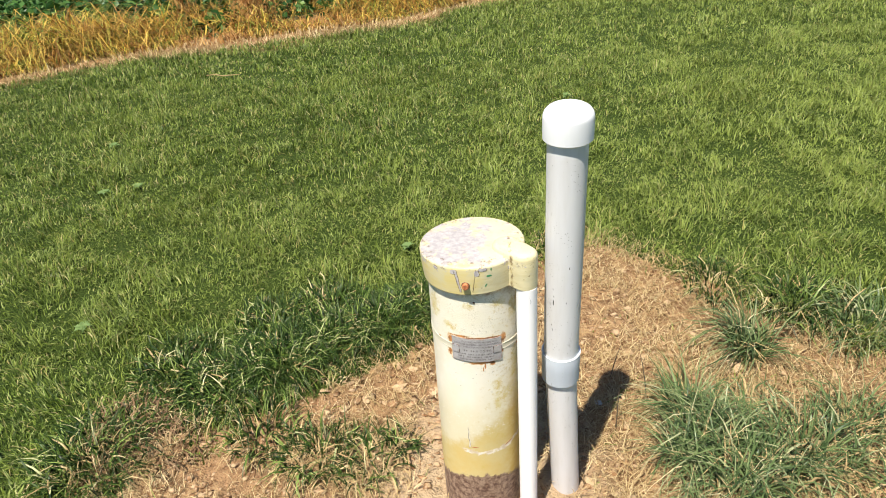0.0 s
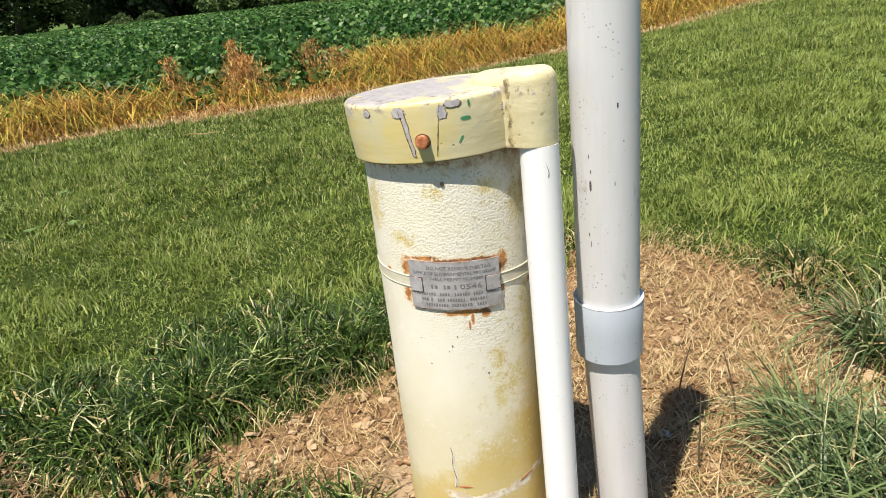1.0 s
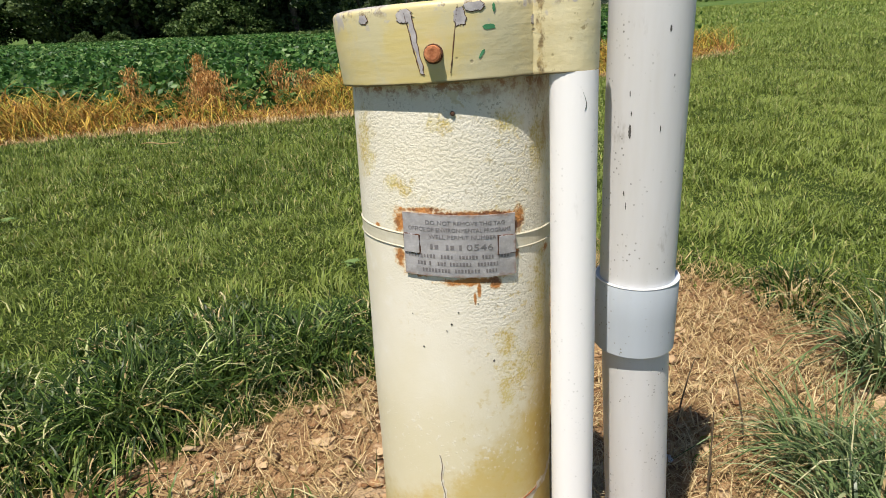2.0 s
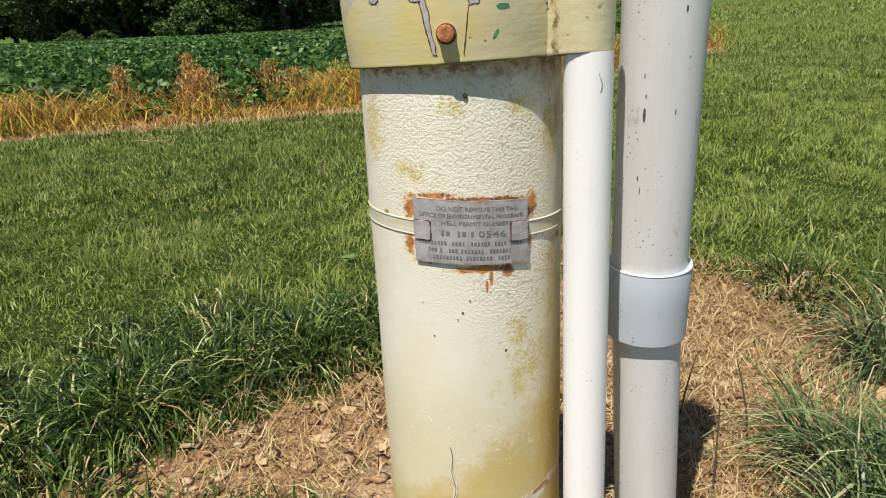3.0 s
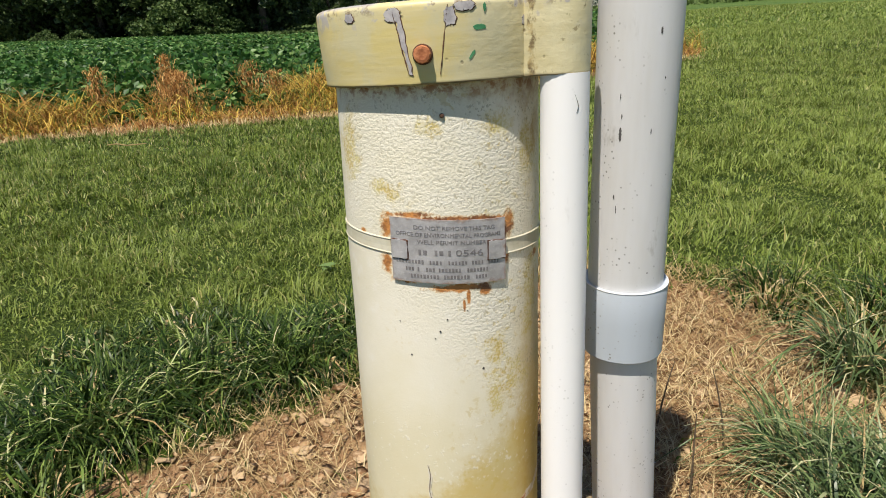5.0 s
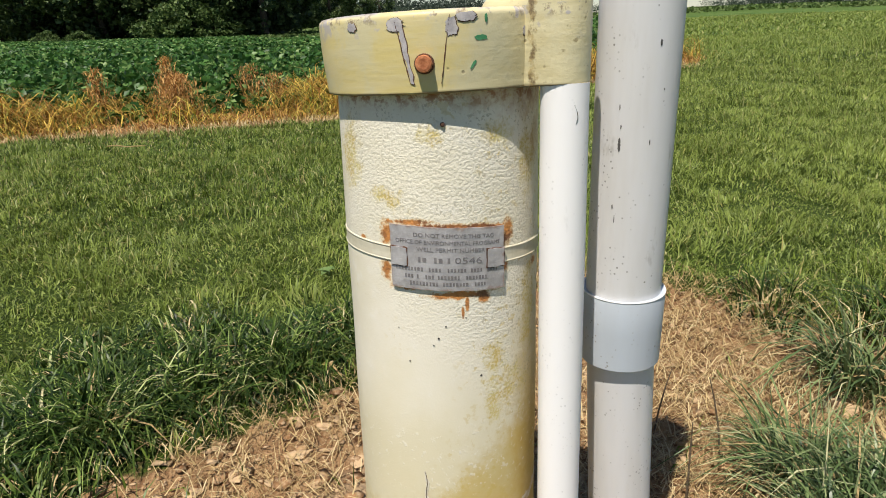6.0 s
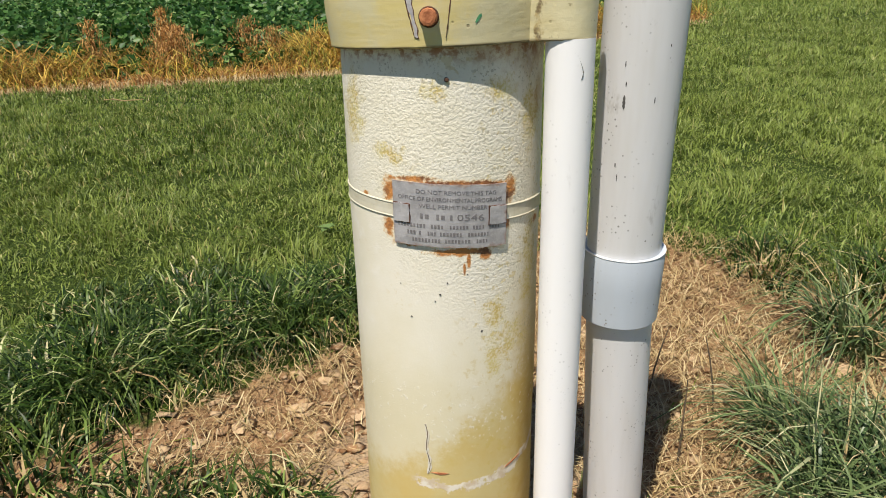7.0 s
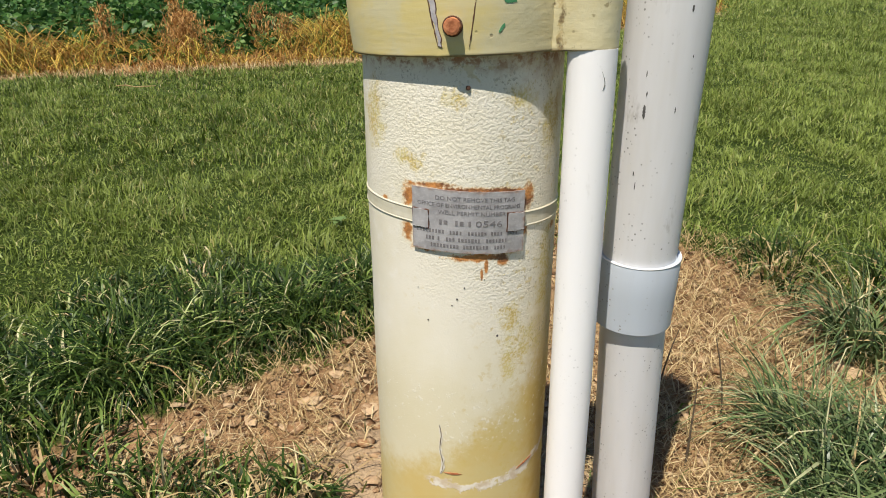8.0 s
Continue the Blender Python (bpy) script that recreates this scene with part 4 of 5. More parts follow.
def lawn_patch(name, lo, hi, per_m2, tall, wide, seed, segs=2, x_lim=None, label="mown green lawn grass with a few dry blades"):
    rng = np.random.default_rng(seed)
    half = 0.8 * hi + 0.6
    n = int(per_m2 * (hi - lo) * 2 * half)
    x, y = rng.uniform(-half, half, n), rng.uniform(lo, hi, n)
    keep = (np.abs(x) < 0.8 * y + 0.6 + rng.normal(0, 0.2, n)) & ((y < verge(x) + rng.normal(0, 0.06, n)) | (x > 0.36 * y + 0.8)) & clear_of_pipes(x, y)
    dd = dirt_depth(x, y) + 0.16 * (value_noise(x + 50, y + 50, 7, 8) - 0.5)
    keep &= rng.random(n) > smooth01(-0.06, 0.05, dd) * 0.985
    clump = value_noise(x + 50, y + 50, 6, 21)
    keep &= rng.random(n) < 0.34 + 1.1 * smooth01(0.22, 0.72, 0.6 * clump + 0.4 * value_noise(x + 50, y + 50, 13, 22))
    if x_lim is not None:
        keep &= x > x_lim
    x, y = x[keep], y[keep]
    n = len(x)
    grow = (0.55 + 0.9 * value_noise(x + 50, y + 50, 2.3, 11)) * (0.45 + 1.1 * smooth01(0.2, 0.8, value_noise(x + 50, y + 50, 9, 12)))
    h = tall * grow * rng.uniform(0.6, 1.25, n)
    head = rng.uniform(0, 2 * np.pi, n) + 0.0
    drift = value_noise(x + 50, y + 50, 5, 31) * 14 + rng.normal(0, 0.6, n)
    head = np.where(rng.random(n) < 0.5, drift, head)
    base = np.stack([x, y, land(x, y) - 0.004], 1)
    v, f = blade_arrays(base, h, wide * rng.uniform(0.6, 1.3, n), head, rng.uniform(0.1, 1.15, n), rng.uniform(-0.2, 0.8, n), rng, segs)
    return tagged(mesh_from(name, v, f, LAWN), label, "grass", kind="stuff")


lawn_patch("lawn", 0.5, 2.6, 16000, 0.040, 0.0042, 1, 2)
lawn_patch("lawn", 2.6, 4.6, 9000, 0.045, 0.0054, 2, 2)
lawn_patch("lawn", 4.6, 8.0, 3700, 0.048, 0.0080, 3, 2)
lawn_patch("lawn", 8.0, 16.0, 760, 0.06, 0.0125, 4, 2, 1.0)
lawn_patch("lawn", 16.0, 40.0, 60, 0.1, 0.04, 5, 2, 5.0)


def lawn_around():
    """The same lawn on all sides, thinner, where it is only passed over."""
    rng = np.random.default_rng(6)
    n = 210000
    x, y = rng.uniform(-9, 9, n), rng.uniform(-7, 8.5, n)
    keep = ~((np.abs(x) < 0.8 * y + 0.6 + rng.normal(0, 0.2, n)) & (y > 0.5 + rng.normal(0, 0.1, n))) & (y < verge(x) + rng.normal(0, 0.06, n)) & (rng.random(n) > smooth01(-0.06, 0.05, dirt_depth(x, y)) * 0.985)
    keep &= rng.random(n) < smooth01(9.5, 5.0, np.hypot(x, y - 1)) + 0.25
    x, y = x[keep], y[keep]
    n = len(x)
    v, f = blade_arrays(np.stack([x, y, land(x, y) - 0.004], 1), 0.052 * rng.uniform(0.6, 1.3, n), 0.016 * rng.uniform(0.6, 1.3, n), rng.uniform(0, 6.28, n), rng.uniform(0.2, 1.1, n), rng.uniform(0, 1, n), rng, 2)
    tagged(mesh_from("lawn", v, f, LAWN), "mown green lawn grass with a few dry blades", "grass", kind="stuff")


lawn_around()


def grass_tuft(x, y, radius, tall, count, seed, dry=0.0, label="thick clump of long dark green grass on bare soil"):
    rng = np.random.default_rng(seed)
    count = int(count * (1.7 if x < 0.2 else 1.3))
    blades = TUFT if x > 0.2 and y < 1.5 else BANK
    a, q = rng.uniform(0, 2 * np.pi, count), np.sqrt(rng.random(count)) * radius
    bx, by = x + np.cos(a) * q, y + np.sin(a) * q
    ok = clear_of_pipes(bx, by)
    bx, by, a, q = bx[ok], by[ok], a[ok], q[ok]
    n = len(bx)
    base = np.stack([bx, by, land(bx, by) - 0.005], 1)
    head = a + rng.normal(0, 1.1, n)
    if 0.45 < x < 0.85 and tall > 0.175:
        head = np.where(rng.random(n) < 0.45, 2.55 + rng.normal(0, 0.9, n), head)
    spot = np.array([x, y, float(land(x, y))])
    thing = empty("grass_tuft", Matrix.Translation(spot), label, "grass tuft", "grass tufts round the well")
    old = rng.random(n) < (0.09 if x < 0.2 else 0.15) + dry
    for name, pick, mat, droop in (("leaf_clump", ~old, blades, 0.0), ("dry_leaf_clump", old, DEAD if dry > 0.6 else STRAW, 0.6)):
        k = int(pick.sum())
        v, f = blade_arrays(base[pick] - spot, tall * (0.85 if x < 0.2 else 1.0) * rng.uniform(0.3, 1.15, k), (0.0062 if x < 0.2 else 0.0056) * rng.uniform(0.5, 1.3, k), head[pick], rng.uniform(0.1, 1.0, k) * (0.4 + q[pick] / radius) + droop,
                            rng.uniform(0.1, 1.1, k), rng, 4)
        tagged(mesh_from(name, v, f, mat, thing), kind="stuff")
    return thing


TUFTS = [(-0.56, 1.43, 0.12, 0.13, 800), (-0.41, 1.50, 0.11, 0.12, 680), (-0.28, 1.57, 0.11, 0.12, 640), (-0.15, 1.64, 0.10, 0.11, 480), (-0.44, 1.66, 0.13, 0.09, 520),
         (-0.70, 1.35, 0.11, 0.11, 560), (-0.86, 1.42, 0.13, 0.10, 520), (-0.56, 1.19, 0.09, 0.10, 170, 0.15), (-0.40, 1.12, 0.10, 0.10, 210, 0.12), (-0.27, 1.09, 0.09, 0.09, 130, 0.2), (-0.19, 1.14, 0.04, 0.10, 50, 0.15), (-1.0, 1.12, 0.13, 0.11, 480), (-0.62, 1.6, 0.12, 0.09, 420),
         (0.80, 1.42, 0.06, 0.22, 190), (0.52, 1.05, 0.06, 0.19, 220), (0.55, 1.20, 0.06, 0.18, 210), (0.60, 1.11, 0.07, 0.18, 250), (0.64, 1.0, 0.09, 0.17, 280), (0.80, 1.06, 0.11, 0.17, 330),
         (0.97, 1.14, 0.09, 0.14, 170), (0.72, 1.17, 0.09, 0.12, 130, 0.5), (0.86, 0.98, 0.1, 0.1, 130, 0.5), (-0.93, 1.22, 0.1, 0.09, 260, 0.75), (-0.82, 1.16, 0.08, 0.08, 160, 0.75), (0.33, 1.96, 0.08, 0.07, 110, 0.4), (-0.04, 1.62, 0.07, 0.07, 110, 0.4), (0.78, 1.68, 0.08, 0.12, 160), (0.98, 1.56, 0.09, 0.15, 240), (1.12, 1.46, 0.1, 0.15, 240), (0.55, 0.92, 0.08, 0.15, 170)]
for i, (x, y, r, h, k, *old) in enumerate(TUFTS):
    if old:
        grass_tuft(x, y, r, h, k, 100 + i, old[0], "sparse clump of thin green and dry grass on bare soil" if old[0] < 0.35 else "dry brown flattened clump of dead grass on bare soil")
    else:
        grass_tuft(x, y, r, h, k, 100 + i)


def broadleaf(x, y, size, count, seed):
    """A low rosette of broad leaves in the lawn."""
    rng = np.random.default_rng(seed)
    z = float(land(x, y))
    thing = empty("lawn_weed", Matrix.Translation((x, y, z)), "low broadleaf weed with pale green leaves in the lawn", "weed", "weeds in the lawn")
    for i in range(count):
        a = 6.28 * i / count + rng.uniform(-0.3, 0.3)
        bm = bmesh.new()
        rows = []
        for j in range(5):
            f = j / 4
            w = size * 0.3 * math.sin(min(f * 1.15 + 0.12, 1.0) * math.pi) + 0.001
            up = 0.022 + size * 0.3 * f * (1.3 - f)
            rows.append([bm.verts.new((size * f, -w, up + w * 0.25)), bm.verts.new((size * f, 0, up)), bm.verts.new((size * f, w, up + w * 0.25))])
        for p, q in zip(rows, rows[1:]):
            bm.faces.new((p[0], q[0], q[1], p[1]))
            bm.faces.new((p[1], q[1], q[2], p[2]))
        part("leaf", bm, BROAD, thing, at=pose(0, 0, 0, 0, rng.uniform(-12, 8), math.degrees(a)))


for i, (x, y, q) in enumerate([(-1.63, 2.62, 0.04), (-1.5, 2.68, 0.035), (-1.24, 1.62, 0.035), (-0.21, 1.98, 0.03), (-1.9, 3.3, 0.04), (0.62, 3.6, 0.04)]):
    broadleaf(x, y, q, 6, 200 + i)


def loose_straw():
    rng = np.random.default_rng(7)
    n = 64000
    x, y = rng.uniform(-1.3, 1.4, n), rng.uniform(0.6, 2.1, n)
    d = dirt_depth(x, y)
    keep = (rng.random(n) < smooth01(-0.12, 0.04, d) * (0.2 + 0.8 * smooth01(0.35, 0.58, value_noise(x + 30, y + 30, 4.5, 9) + 0.1 * smooth01(0.25, 0.5, x)))) & clear_of_pipes(x, y) & (rng.random(n) < 0.72 + 0.28 * smooth01(0.0, 0.3, x))
    x, y = x[keep], y[keep]
    n = len(x)
    base = np.stack([x, y, land(x, y) + rng.uniform(-0.001, 0.008, n)], 1)
    v, f = blade_arrays(base, rng.uniform(0.015, 0.07, n), rng.uniform(0.0012, 0.0028, n), rng.uniform(0, 6.28, n), rng.uniform(1.2, 1.6, n), rng.uniform(-0.3, 0.3, n), rng, 2)
    tagged(mesh_from("loose_straw", v, f, STRAW), "dry tan straw lying loose on bare soil", "straw", kind="stuff")


loose_straw()


def clods():
    rng = np.random.default_rng(17)
    bm = bmesh.new()
    bmesh.ops.create_icosphere(bm, subdivisions=1, radius=1.0)
    bv = np.array([v.co[:] for v in bm.verts])
    bf = np.array([[v.index for v in f.verts] for f in bm.faces])
    bm.free()
    n = 13000
    x, y = rng.uniform(-1.1, 1.2, n), rng.uniform(0.65, 1.95, n)
    keep = (dirt_depth(x, y) > 0.0) & clear_of_pipes(x, y) & (rng.random(n) < 0.25 + value_noise(x + 30, y + 30, 5, 4))
    x, y = x[keep], y[keep]
    n = len(x)
    s = 0.0022 + 0.0072 * rng.random(n) ** 4
    z = land(x, y) + s * 0.2
    jit = rng.uniform(0.25, 1.7, (n, len(bv), 1))
    v = bv[None] * jit * (s[:, None] * rng.uniform(0.6, 1.4, (n, 3)) * np.array([1.5, 1.3, 0.5]))[:, None] + np.stack([x, y, z], 1)[:, None]
    f = (bf[None] + np.arange(n)[:, None, None] * len(bv)).reshape(-1, 3)
    tagged(mesh_from("soil_clods", v.reshape(-1, 3), f, CLOD), "small dry clods of tan soil scattered on bare ground", "soil", kind="stuff")


clods()


def lump(name, x, y, size, flat, material, label, category, seed):
    bm = bmesh.new()
    bmesh.ops.create_icosphere(bm, subdivisions=2, radius=1.0)
    for v in bm.verts:
        k = 1 + 0.6 * noise.noise(v.co * 1.3 + Vector((seed, 0, 0))) + 0.4 * noise.noise(v.co * 3.3 + Vector((0, seed, 0)))
        v.co = Vector((v.co.x * size * k, v.co.y * size * 0.8 * k, v.co.z * size * flat * k))
    ob = part(name, bm, material, None, smooth=False, at=Matrix.Translation((x, y, float(land(x, y)) + size * flat * 0.35)) @ pose(0, 0, 0, 0, 0, seed * 50))
    tagged(ob, label, category)


lump("soil_lump", 0.732, 1.369, 0.028, 0.75, CLOD, "rounded tan lump of dry soil beside a grass clump", "soil", 3)
lump("stone", -0.224, 1.179, 0.013, 0.5, STONE, "small pale bluish stone on bare soil", "stone", 5)
lump("stone", 0.335, 1.25, 0.012, 0.5, STONE, "small pale bluish stone in the pipes' shadow", "stone", 7)
for i, (x, y, q) in enumerate([(-0.21, 1.345, 0.026), (-0.11, 1.33, 0.02), (-0.30, 1.30, 0.018), (-0.17, 1.40, 0.017), (-0.36, 1.27, 0.019), (0.50, 1.62, 0.016)]):
    lump("soil_lump", x, y, q * 0.8, 0.3, CLOD, "flat broken lump of dry tan soil", "soil", 11 + i)


def stem(x, y, h, dx, dy, seed):
    z = float(land(x, y))
    pts = [(0, 0, -0.01), (dx * 0.3, dy * 0.3, h * 0.4), (dx * 0.65, dy * 0.7, h * 0.75), (dx, dy, h)]
    ob = part("dead_stem", tube(pts, (0.0016, 0.0015, 0.0012, 0.0006), 6), STEM, None, at=Matrix.Translation((x, y, z)))
    tagged(ob, "thin upright dark dead weed stem in bare soil", "stem", "dead stems")


def lying_straw():
    """A long pale stalk left on the lawn."""
    ends = [(-1.818 + 0.255 * k / 4, 4.644 - 0.038 * k / 4) for k in range(5)]
    pts = [(x + 1.69, y - 4.625, float(land(x, y)) + 0.045 + 0.006 * math.sin(i * 2.1)) for i, (x, y) in enumerate(ends)]
    ob = part("straw_stalk", tube(pts, (0.003, 0.004, 0.004, 0.0035, 0.002), 6), STRAW, None, at=Matrix.Translation((-1.69, 4.625, 0)))
    tagged(ob, "long pale dry stalk lying on mown grass", "straw")


lying_straw()
for i, q in enumerate([(0.385, 1.34, 0.13, 0.022, 0.0), (0.364, 1.165, 0.15, 0.0, 0.008), (0.47, 1.27, 0.14, -0.025, 0.02)]):
    stem(*q, i)


# ---- weeds and soybeans ----
def leaf_cards(centre, size, rng, flat=0.5):
    """Pointed leaves folded along the middle, each turned at random; flat: how level they lie."""
    n = len(centre)
    ax = rng.normal(0, 1, (n, 3))
    ax[:, 2] *= 1 - flat
    ax /= np.linalg.norm(ax, axis=1)[:, None]
    up = rng.normal(0, 1, (n, 3)) * (1 - flat) + np.array([0, 0, 1.0]) * flat * 2
    side = np.cross(ax, up)
    side /= np.linalg.norm(side, axis=1)[:, None] + 1e-9
    nor = np.cross(side, ax)
    s = size[:, None]
    v = np.stack([centre - ax * s * 0.5, centre + side * s * 0.36 + nor * s * 0.1, centre + ax * s * 0.5, centre - side * s * 0.36 + nor * s * 0.1], 1)
    f = np.array([(0, 1, 2), (0, 2, 3)])[None] + (np.arange(n) * 4)[:, None, None]
    return v.reshape(-1, 3), f.reshape(-1, 3)


def weeds():
    rng = np.random.default_rng(5)
    n = 95000
    x = rng.uniform(-9.0, 8.0, n)
    back = rng.random(n) ** 1.1 * 1.2
    y = verge(x) + 0.4 + back
    clump = value_noise(x + 50, y + 50, 1.3, 41)
    keep = (rng.random(n) < -0.5 + 1.95 * clump) & (rng.random(n) < smooth01(4.6, 3.0, x))
    x, y, clump, back = x[keep], y[keep], clump[keep], back[keep]
    n = len(x)
    tall = (0.13 + 0.3 * smooth01(0.0, 0.5, back)) * (0.45 + 1.1 * clump) * rng.uniform(0.45, 1.2, n)
    base = np.stack([x, y, land(x, y) - 0.01], 1)
    v, f = blade_arrays(base, tall * 1.15, rng.uniform(0.006, 0.017, n), rng.uniform(0, 6.28, n), rng.uniform(0.0, 0.5, n), rng.uniform(0.6, 3.0, n), rng, 3)
    tagged(mesh_from("dry_weeds", v, f, WEED), "tall dry yellow and rust brown weeds along the field edge", "weeds", kind="stuff")
    n = 13000
    x = rng.uniform(-9.0, 4.2, n)
    y = verge(x) + 0.36 + rng.uniform(0, 0.6, n)
    keep = rng.random(n) < -0.2 + 1.6 * value_noise(x + 50, y + 50, 2.0, 43)
    x, y = x[keep], y[keep]
    n = len(x)
    v, f = blade_arrays(np.stack([x, y, land(x, y) - 0.01], 1), rng.uniform(0.04, 0.18, n), rng.uniform(0.006, 0.014, n), rng.uniform(0, 6.28, n), rng.uniform(0.1, 0.9, n), rng.uniform(0, 1.4, n), rng, 3)
    tagged(mesh_from("dry_weeds", v, f, RUSTY), "short rust brown dead weeds at the foot of the yellow weeds", "weeds", kind="stuff")
    # plants of rust coloured dock that stand up among the beans
    for i, (cx, dy, h, wide, k) in enumerate(((-2.12, 1.25, 0.58, 0.085, 700), (-1.98, 1.0, 0.42, 0.16, 900), (-2.75, 1.3, 0.5, 0.09, 340), (-1.5, 1.55, 0.5, 0.12, 320), (-1.2, 1.2, 0.4, 0.16, 420))):
        cy = float(verge(cx)) + dy
        z = float(land(cx, cy))
        thing = empty("rust_weed", Matrix.Translation((cx, cy, z)), "upright rust orange dried weed among the soybeans", "weed", "rust weeds at the field edge")
        m = 26
        stalk = np.stack([rng.normal(0, wide * 0.5, m), rng.normal(0, wide * 0.5, m), np.zeros(m)], 1)
        v, f = blade_arrays(stalk, h * rng.uniform(0.6, 1.05, m), np.full(m, 0.008), rng.uniform(0, 6.28, m), rng.uniform(0, 0.2, m), rng.uniform(0, 0.2, m), rng, 3)
        tagged(mesh_from("stalk_clump", v, f, RUSTY, thing), kind="stuff")
        up = rng.uniform(0.25, 1.0, k)
        c = np.stack([rng.normal(0, 1, k) * wide * (1.15 - 0.8 * up), rng.normal(0, 1, k) * wide * (1.15 - 0.8 * up), up * h], 1)
        v, f = blade_arrays(c, rng.uniform(0.03, 0.09, k), rng.uniform(0.005, 0.012, k), rng.uniform(0, 6.28, k), rng.uniform(0.1, 0.8, k), rng.uniform(0, 1.4, k), rng, 2)
        tagged(mesh_from("seed_head", v, f, RUSTY, thing), kind="stuff")
    n = 8000
    x = rng.uniform(-9, 3.9, n)
    y = verge(x) + rng.uniform(-0.1, 0.6, n)
    base = np.stack([x, y, land(x, y)], 1)
    v, f = blade_arrays(base, rng.uniform(0.03, 0.1, n), rng.uniform(0.004, 0.009, n), rng.uniform(0, 6.28, n), rng.uniform(0.8, 1.55, n), rng.uniform(-0.3, 0.3, n), rng, 2)
    tagged(mesh_from("cut_straw", v, f, STRAW), "cut tan straw lying on the mown strip", "straw", kind="stuff")


weeds()


def soybeans():
    rng = np.random.default_rng(23)
    vs, fs, off = [], [], 0
    for lo, hi, per, size, tall in ((5.0, 12.0, 620, 0.085, 0.42), (12.0, 24.0, 210, 0.115, 0.44), (24.0, 62.0, 75, 0.165, 0.46)):
        half = 0.85 * hi + 1
        n = int(per * (hi - lo) * 2 * half)
        x, y = rng.uniform(-half, half, n), rng.uniform(lo, hi, n)
        over = y - verge(x)
        keep = (np.abs(x) < 0.85 * y + 1.0) & (over > 0.95 + rng.normal(0, 0.2, n)) & (x < 0.3 * y + 0.6 + rng.normal(0, 0.3, n)) & (y < 62 - 26 * smooth01(-0.22, -0.17, x / y))
        row = np.cos((0.435 * x - 0.9 * y) / 0.76 * 2 * np.pi) if hi <= 24 else np.ones(n)
        keep &= rng.random(n) < 0.62 + 0.38 * row
        x, y, row = x[keep], y[keep], row[keep]
        n = len(x)
        bumpy = value_noise(x + 90, y + 90, 1.6, 51)
        z = land(x, y) + (tall * (0.72 + 0.4 * bumpy) + 0.04 * row) * np.sqrt(rng.uniform(0.12, 1.0, n)) * smooth01(0.7, 2.2, y - verge(x)) ** 0.4
        v, f = leaf_cards(np.stack([x, y, z], 1), size * rng.uniform(0.6, 1.4, n), rng, 0.32 if hi <= 24 else 0.6)
        vs.append(v)
        fs.append(f + off)
        off += len(v)
    tagged(mesh_from("soybean_field", np.concatenate(vs), np.concatenate(fs), SOY), "wide field of leafy dark green soybean plants", "crop", kind="stuff")


soybeans()


# ---- woods ----
def tree(name, tall, spread, seed, leaf, clumps, per, bare, label, category):
    """A tapered trunk with limbs, and a crown of leaf clumps at their ends and between."""
    rng = np.random.default_rng(seed)
    thing = empty(name, Matrix.Identity(4), label, category, "trees of the wood" if category == "tree" else "shrubs at the wood's edge")
    bm = tube([(0, 0, -0.3), (0.1, 0.05, tall * 0.3), (-0.1, 0.1, tall * 0.6), (0.05, 0, tall * 0.92)], (tall * 0.025, tall * 0.019, tall * 0.012, tall * 0.003), 8)
    for i in range(9):
        z0 = tall * (0.2 + 0.07 * i)
        a = 2.4 * i + rng.uniform(-0.4, 0.4)
        reach = spread * (0.9 - 0.06 * i)
        limb = tube([(0, 0, z0), (math.cos(a) * reach * 0.5, math.sin(a) * reach * 0.5, z0 + reach * 0.35), (math.cos(a) * reach, math.sin(a) * reach, z0 + reach * 0.6)],
                    (tall * 0.009, tall * 0.006, tall * 0.002), 5)
        me = bpy.data.meshes.new("limb")
        limb.to_mesh(me)
        limb.free()
        bm.from_mesh(me)
        bpy.data.meshes.remove(me)
    part("trunk", bm, BARK, thing)
    cz = rng.uniform(bare, 1.0, clumps)
    prof = np.sin(np.clip((cz - bare) / (1 - bare), 0.0, 1) ** 0.75 * np.pi * 0.93 + 0.2)
    ca = rng.uniform(0, 6.28, clumps)
    cr = spread * np.maximum(prof, 0.15) * np.sqrt(rng.uniform(0.25, 1.1, clumps))
    cc = np.stack([np.cos(ca) * cr, np.sin(ca) * cr, cz * tall], 1)
    rad = spread * rng.uniform(0.14, 0.3, clumps)
    d = rng.normal(0, 1, (clumps, per, 3))
    d /= np.linalg.norm(d, axis=2)[:, :, None]
    d *= rng.uniform(0.5, 1.05, (clumps, per, 1))
    d[:, :, 2] *= 0.7
    pts = (cc[:, None] + d * rad[:, None, None]).reshape(-1, 3)
    pts[:, 2] = np.maximum(pts[:, 2], 0.05)
    v, f = leaf_cards(pts, leaf * rng.uniform(0.6, 1.4, len(pts)), rng, 0.35)
    mesh_from("crown", v, f, CROWN if category == "tree" else SHRUB, thing)
    return thing


KINDS = [tree("tree", 13.0, 4.4, 301 + i, 0.44, 115, 48, 0.06 + 0.04 * (i % 2), "tall leafy dark green tree at the edge of the wood", "tree") for i in range(4)]
BUSHES = [tree("shrub", 2.6, 2.4, 331 + i, 0.22, 55, 75, 0.02, "rounded green shrub in front of the wood", "shrub") for i in range(2)]


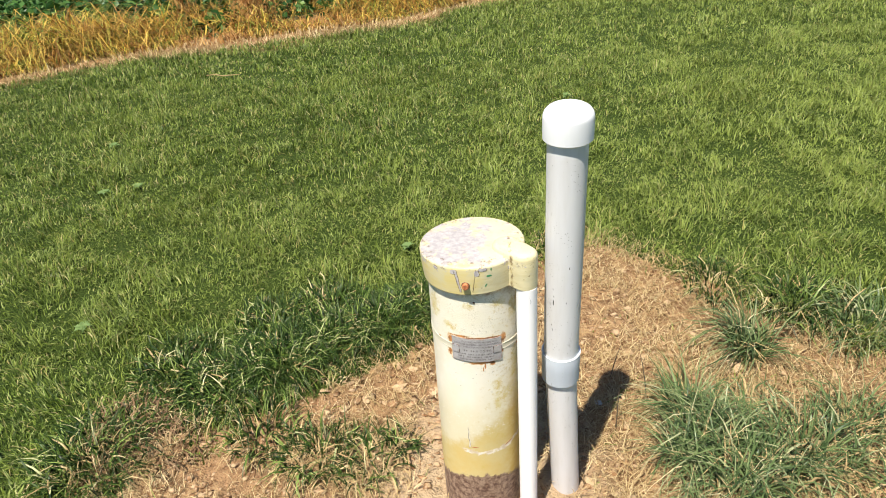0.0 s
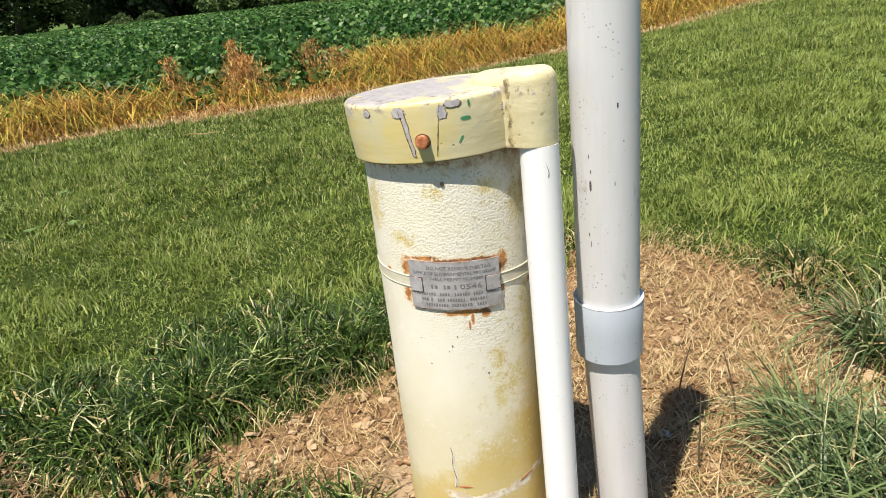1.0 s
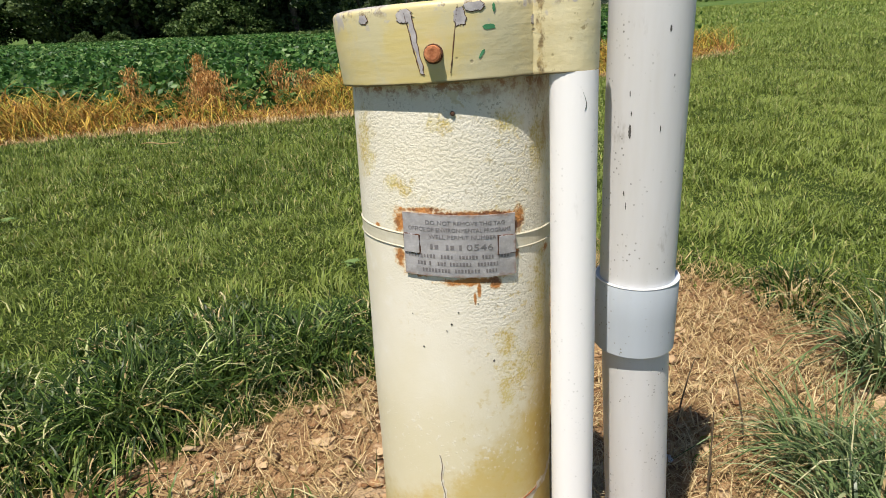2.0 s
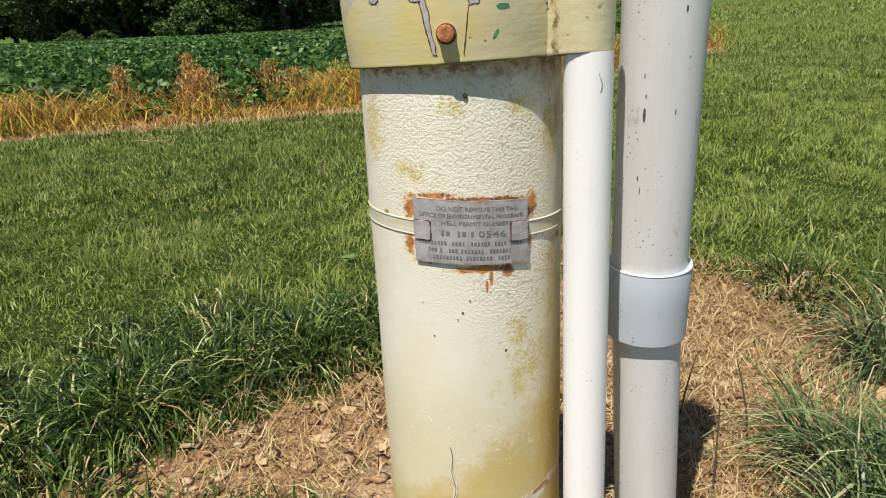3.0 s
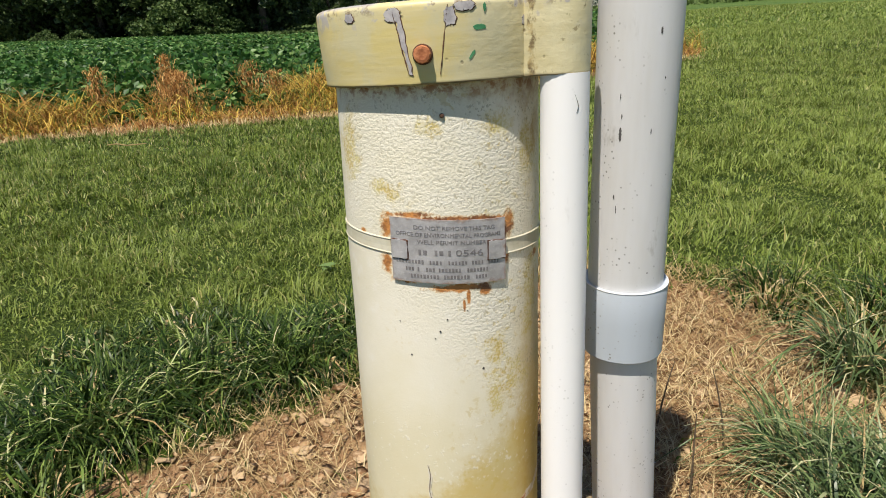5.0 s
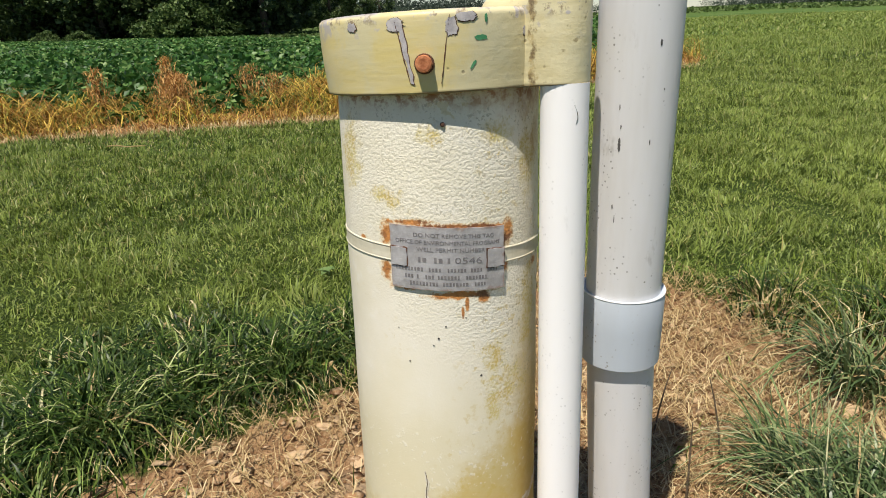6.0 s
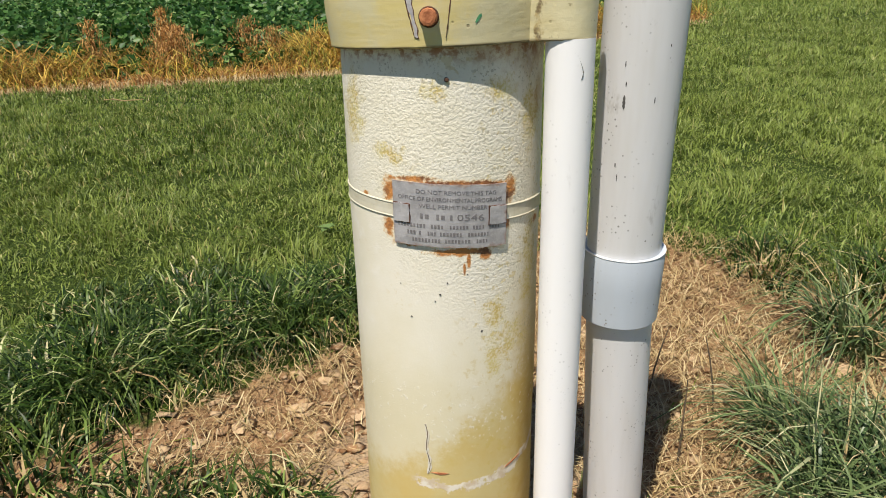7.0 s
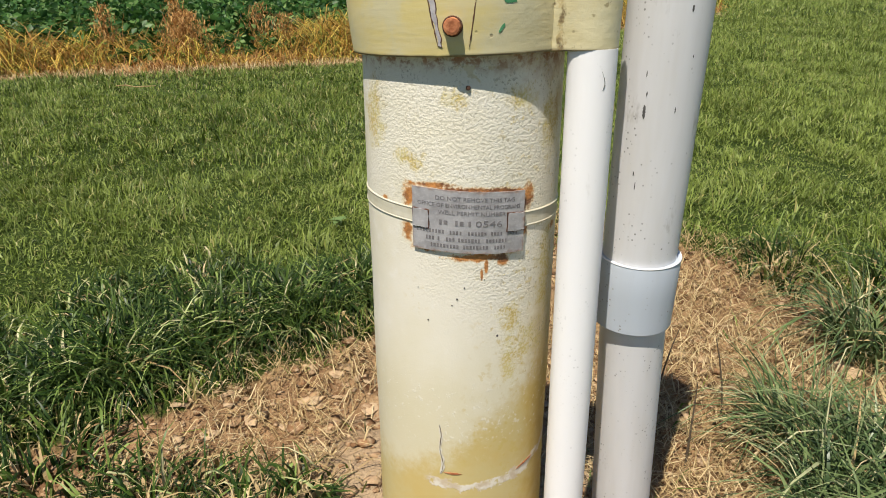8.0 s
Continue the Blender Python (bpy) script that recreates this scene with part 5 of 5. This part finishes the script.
def place(kinds, spots, seed):
    rng = random.Random(seed)
    used = set()
    for i, (x, y, s) in enumerate(spots):
        k = i % len(kinds)
        m = Matrix.Translation((x, y, float(land(x, y)) - 0.05)) @ pose(0, 0, 0, 0, 0, rng.uniform(0, 360))
        ob = kinds[k]
        if k in used:
            ob = copy_thing(kinds[k], m)
        used.add(k)
        ob.matrix_basis = m @ Matrix.Diagonal((s, s, s * rng.uniform(0.9, 1.15), 1))


spots = []
rr = random.Random(9)
for i in range(6):
    spots.append((-52 + 3.4 * i, 74 + rr.uniform(-2, 2), rr.uniform(0.85, 1.1)))
for row in range(3):
    for i in range(11):
        t = (i + 0.5 * (row % 2)) / 10
        spots.append((-33 + 22 * t + rr.uniform(-1, 1), 60 + row * 5 + rr.uniform(-1.5, 1.5) + 6 * (1 - t), rr.uniform(0.8, 1.15)))
for i in range(8):
    spots.append((-66 + 4.2 * i + rr.uniform(-1, 1), 86 + rr.uniform(-3, 3), rr.uniform(0.9, 1.2)))
for i in range(9):
    spots.append((-22 + 2.6 * i + rr.uniform(-1, 1), 112 + rr.uniform(-4, 6), rr.uniform(0.75, 1.1) * (1.0 - 0.04 * i)))
place(KINDS, spots, 3)
place(BUSHES, [(-26.8, 56.5, 0.5), (-24.2, 56.0, 0.45), (-17.6, 56.5, 1.0), (-15.6, 56.0, 1.2), (-13.9, 56.5, 0.9), (-12.0, 57.5, 0.5)], 4)


def rough_grass():
    """Long unmown grass on the slope beyond the lawn, where the field stops."""
    rng = np.random.default_rng(61)
    n = 60000
    y = 7.0 + 34 * rng.random(n) ** 2
    x = y * rng.uniform(0.34, 0.95, n)
    keep = (y > verge(x) - 0.4) & (rng.random(n) < 0.2 + value_noise(x + 20, y + 20, 0.8, 71))
    x, y = x[keep], y[keep]
    n = len(x)
    tall = (0.07 + 0.3 * smooth01(0.55, 0.8, value_noise(x + 20, y + 20, 0.9, 72)) * smooth01(14, 9, y)) * rng.uniform(0.5, 1.2, n)
    v, f = blade_arrays(np.stack([x, y, land(x, y) - 0.01], 1), tall, 0.0011 * y * rng.uniform(0.6, 1.3, n), rng.uniform(0, 6.28, n), rng.uniform(0.05, 0.6, n), rng.uniform(0, 0.9, n), rng, 2)
    tagged(mesh_from("rough_grass", v, f, LAWN), "long unmown green grass on the slope", "grass", kind="stuff")


rough_grass()


def far_crop():
    """Level crop beyond the soybeans, in bands up to the woods and the crest."""
    rng = np.random.default_rng(62)
    n = 42000
    y = rng.uniform(40, 108, n)
    x = y * rng.uniform(-0.2, 1.0, n)
    keep = (y > 64) | (x < 0.3 * y)
    x, y = x[keep], y[keep]
    n = len(x)
    z = land(x, y) + 0.42 * np.sqrt(rng.random(n))
    v, f = leaf_cards(np.stack([x, y, z], 1), rng.uniform(0.25, 0.55, n), rng, 0.3)
    tagged(mesh_from("far_crop", v, f, FARCROP), "distant band of pale green crop before the woods", "crop", kind="stuff")


far_crop()


def far_woods():
    rng = np.random.default_rng(77)
    pts, sizes = [], []
    for i in range(270):
        if i < 180:
            t = rng.random()
            x, y, h = -22 + 86 * t, 205 + rng.uniform(-10, 25), (9.0 - 4.5 * t) * rng.uniform(0.75, 1.15)
        else:
            t = rng.random()
            x, y, h = 112 + 60 * t, 225 + rng.uniform(-5, 15), (3.5 + 5 * t) * rng.uniform(0.8, 1.2)
        h *= rng.choice([0.7, 0.9, 1.0, 1.25])
        for lobe in range(4):
            k = 72
            wide, lift = h * rng.uniform(0.2, 0.42), rng.uniform(0.3, 0.8)
            d = rng.normal(0, 1, (k, 3))
            d /= np.linalg.norm(d, axis=1)[:, None]
            d *= rng.uniform(0.5, 1.05, (k, 1)) * np.array([wide * 1.3, wide, h * rng.uniform(0.2, 0.34)])
            z0 = float(land(x, y)) + h * lift * 0.85
            pts.append(d + np.array([x + rng.normal(0, h * 0.4), y + rng.normal(0, 2), z0]))
            sizes.append(h * rng.uniform(0.04, 0.1, k))
    v, f = leaf_cards(np.concatenate(pts), np.concatenate(sizes), rng, 0.3)
    tagged(mesh_from("far_woods", v, f, FARCROWN), "distant line of dark green woodland under a pale sky", "woods", kind="stuff")


far_woods()
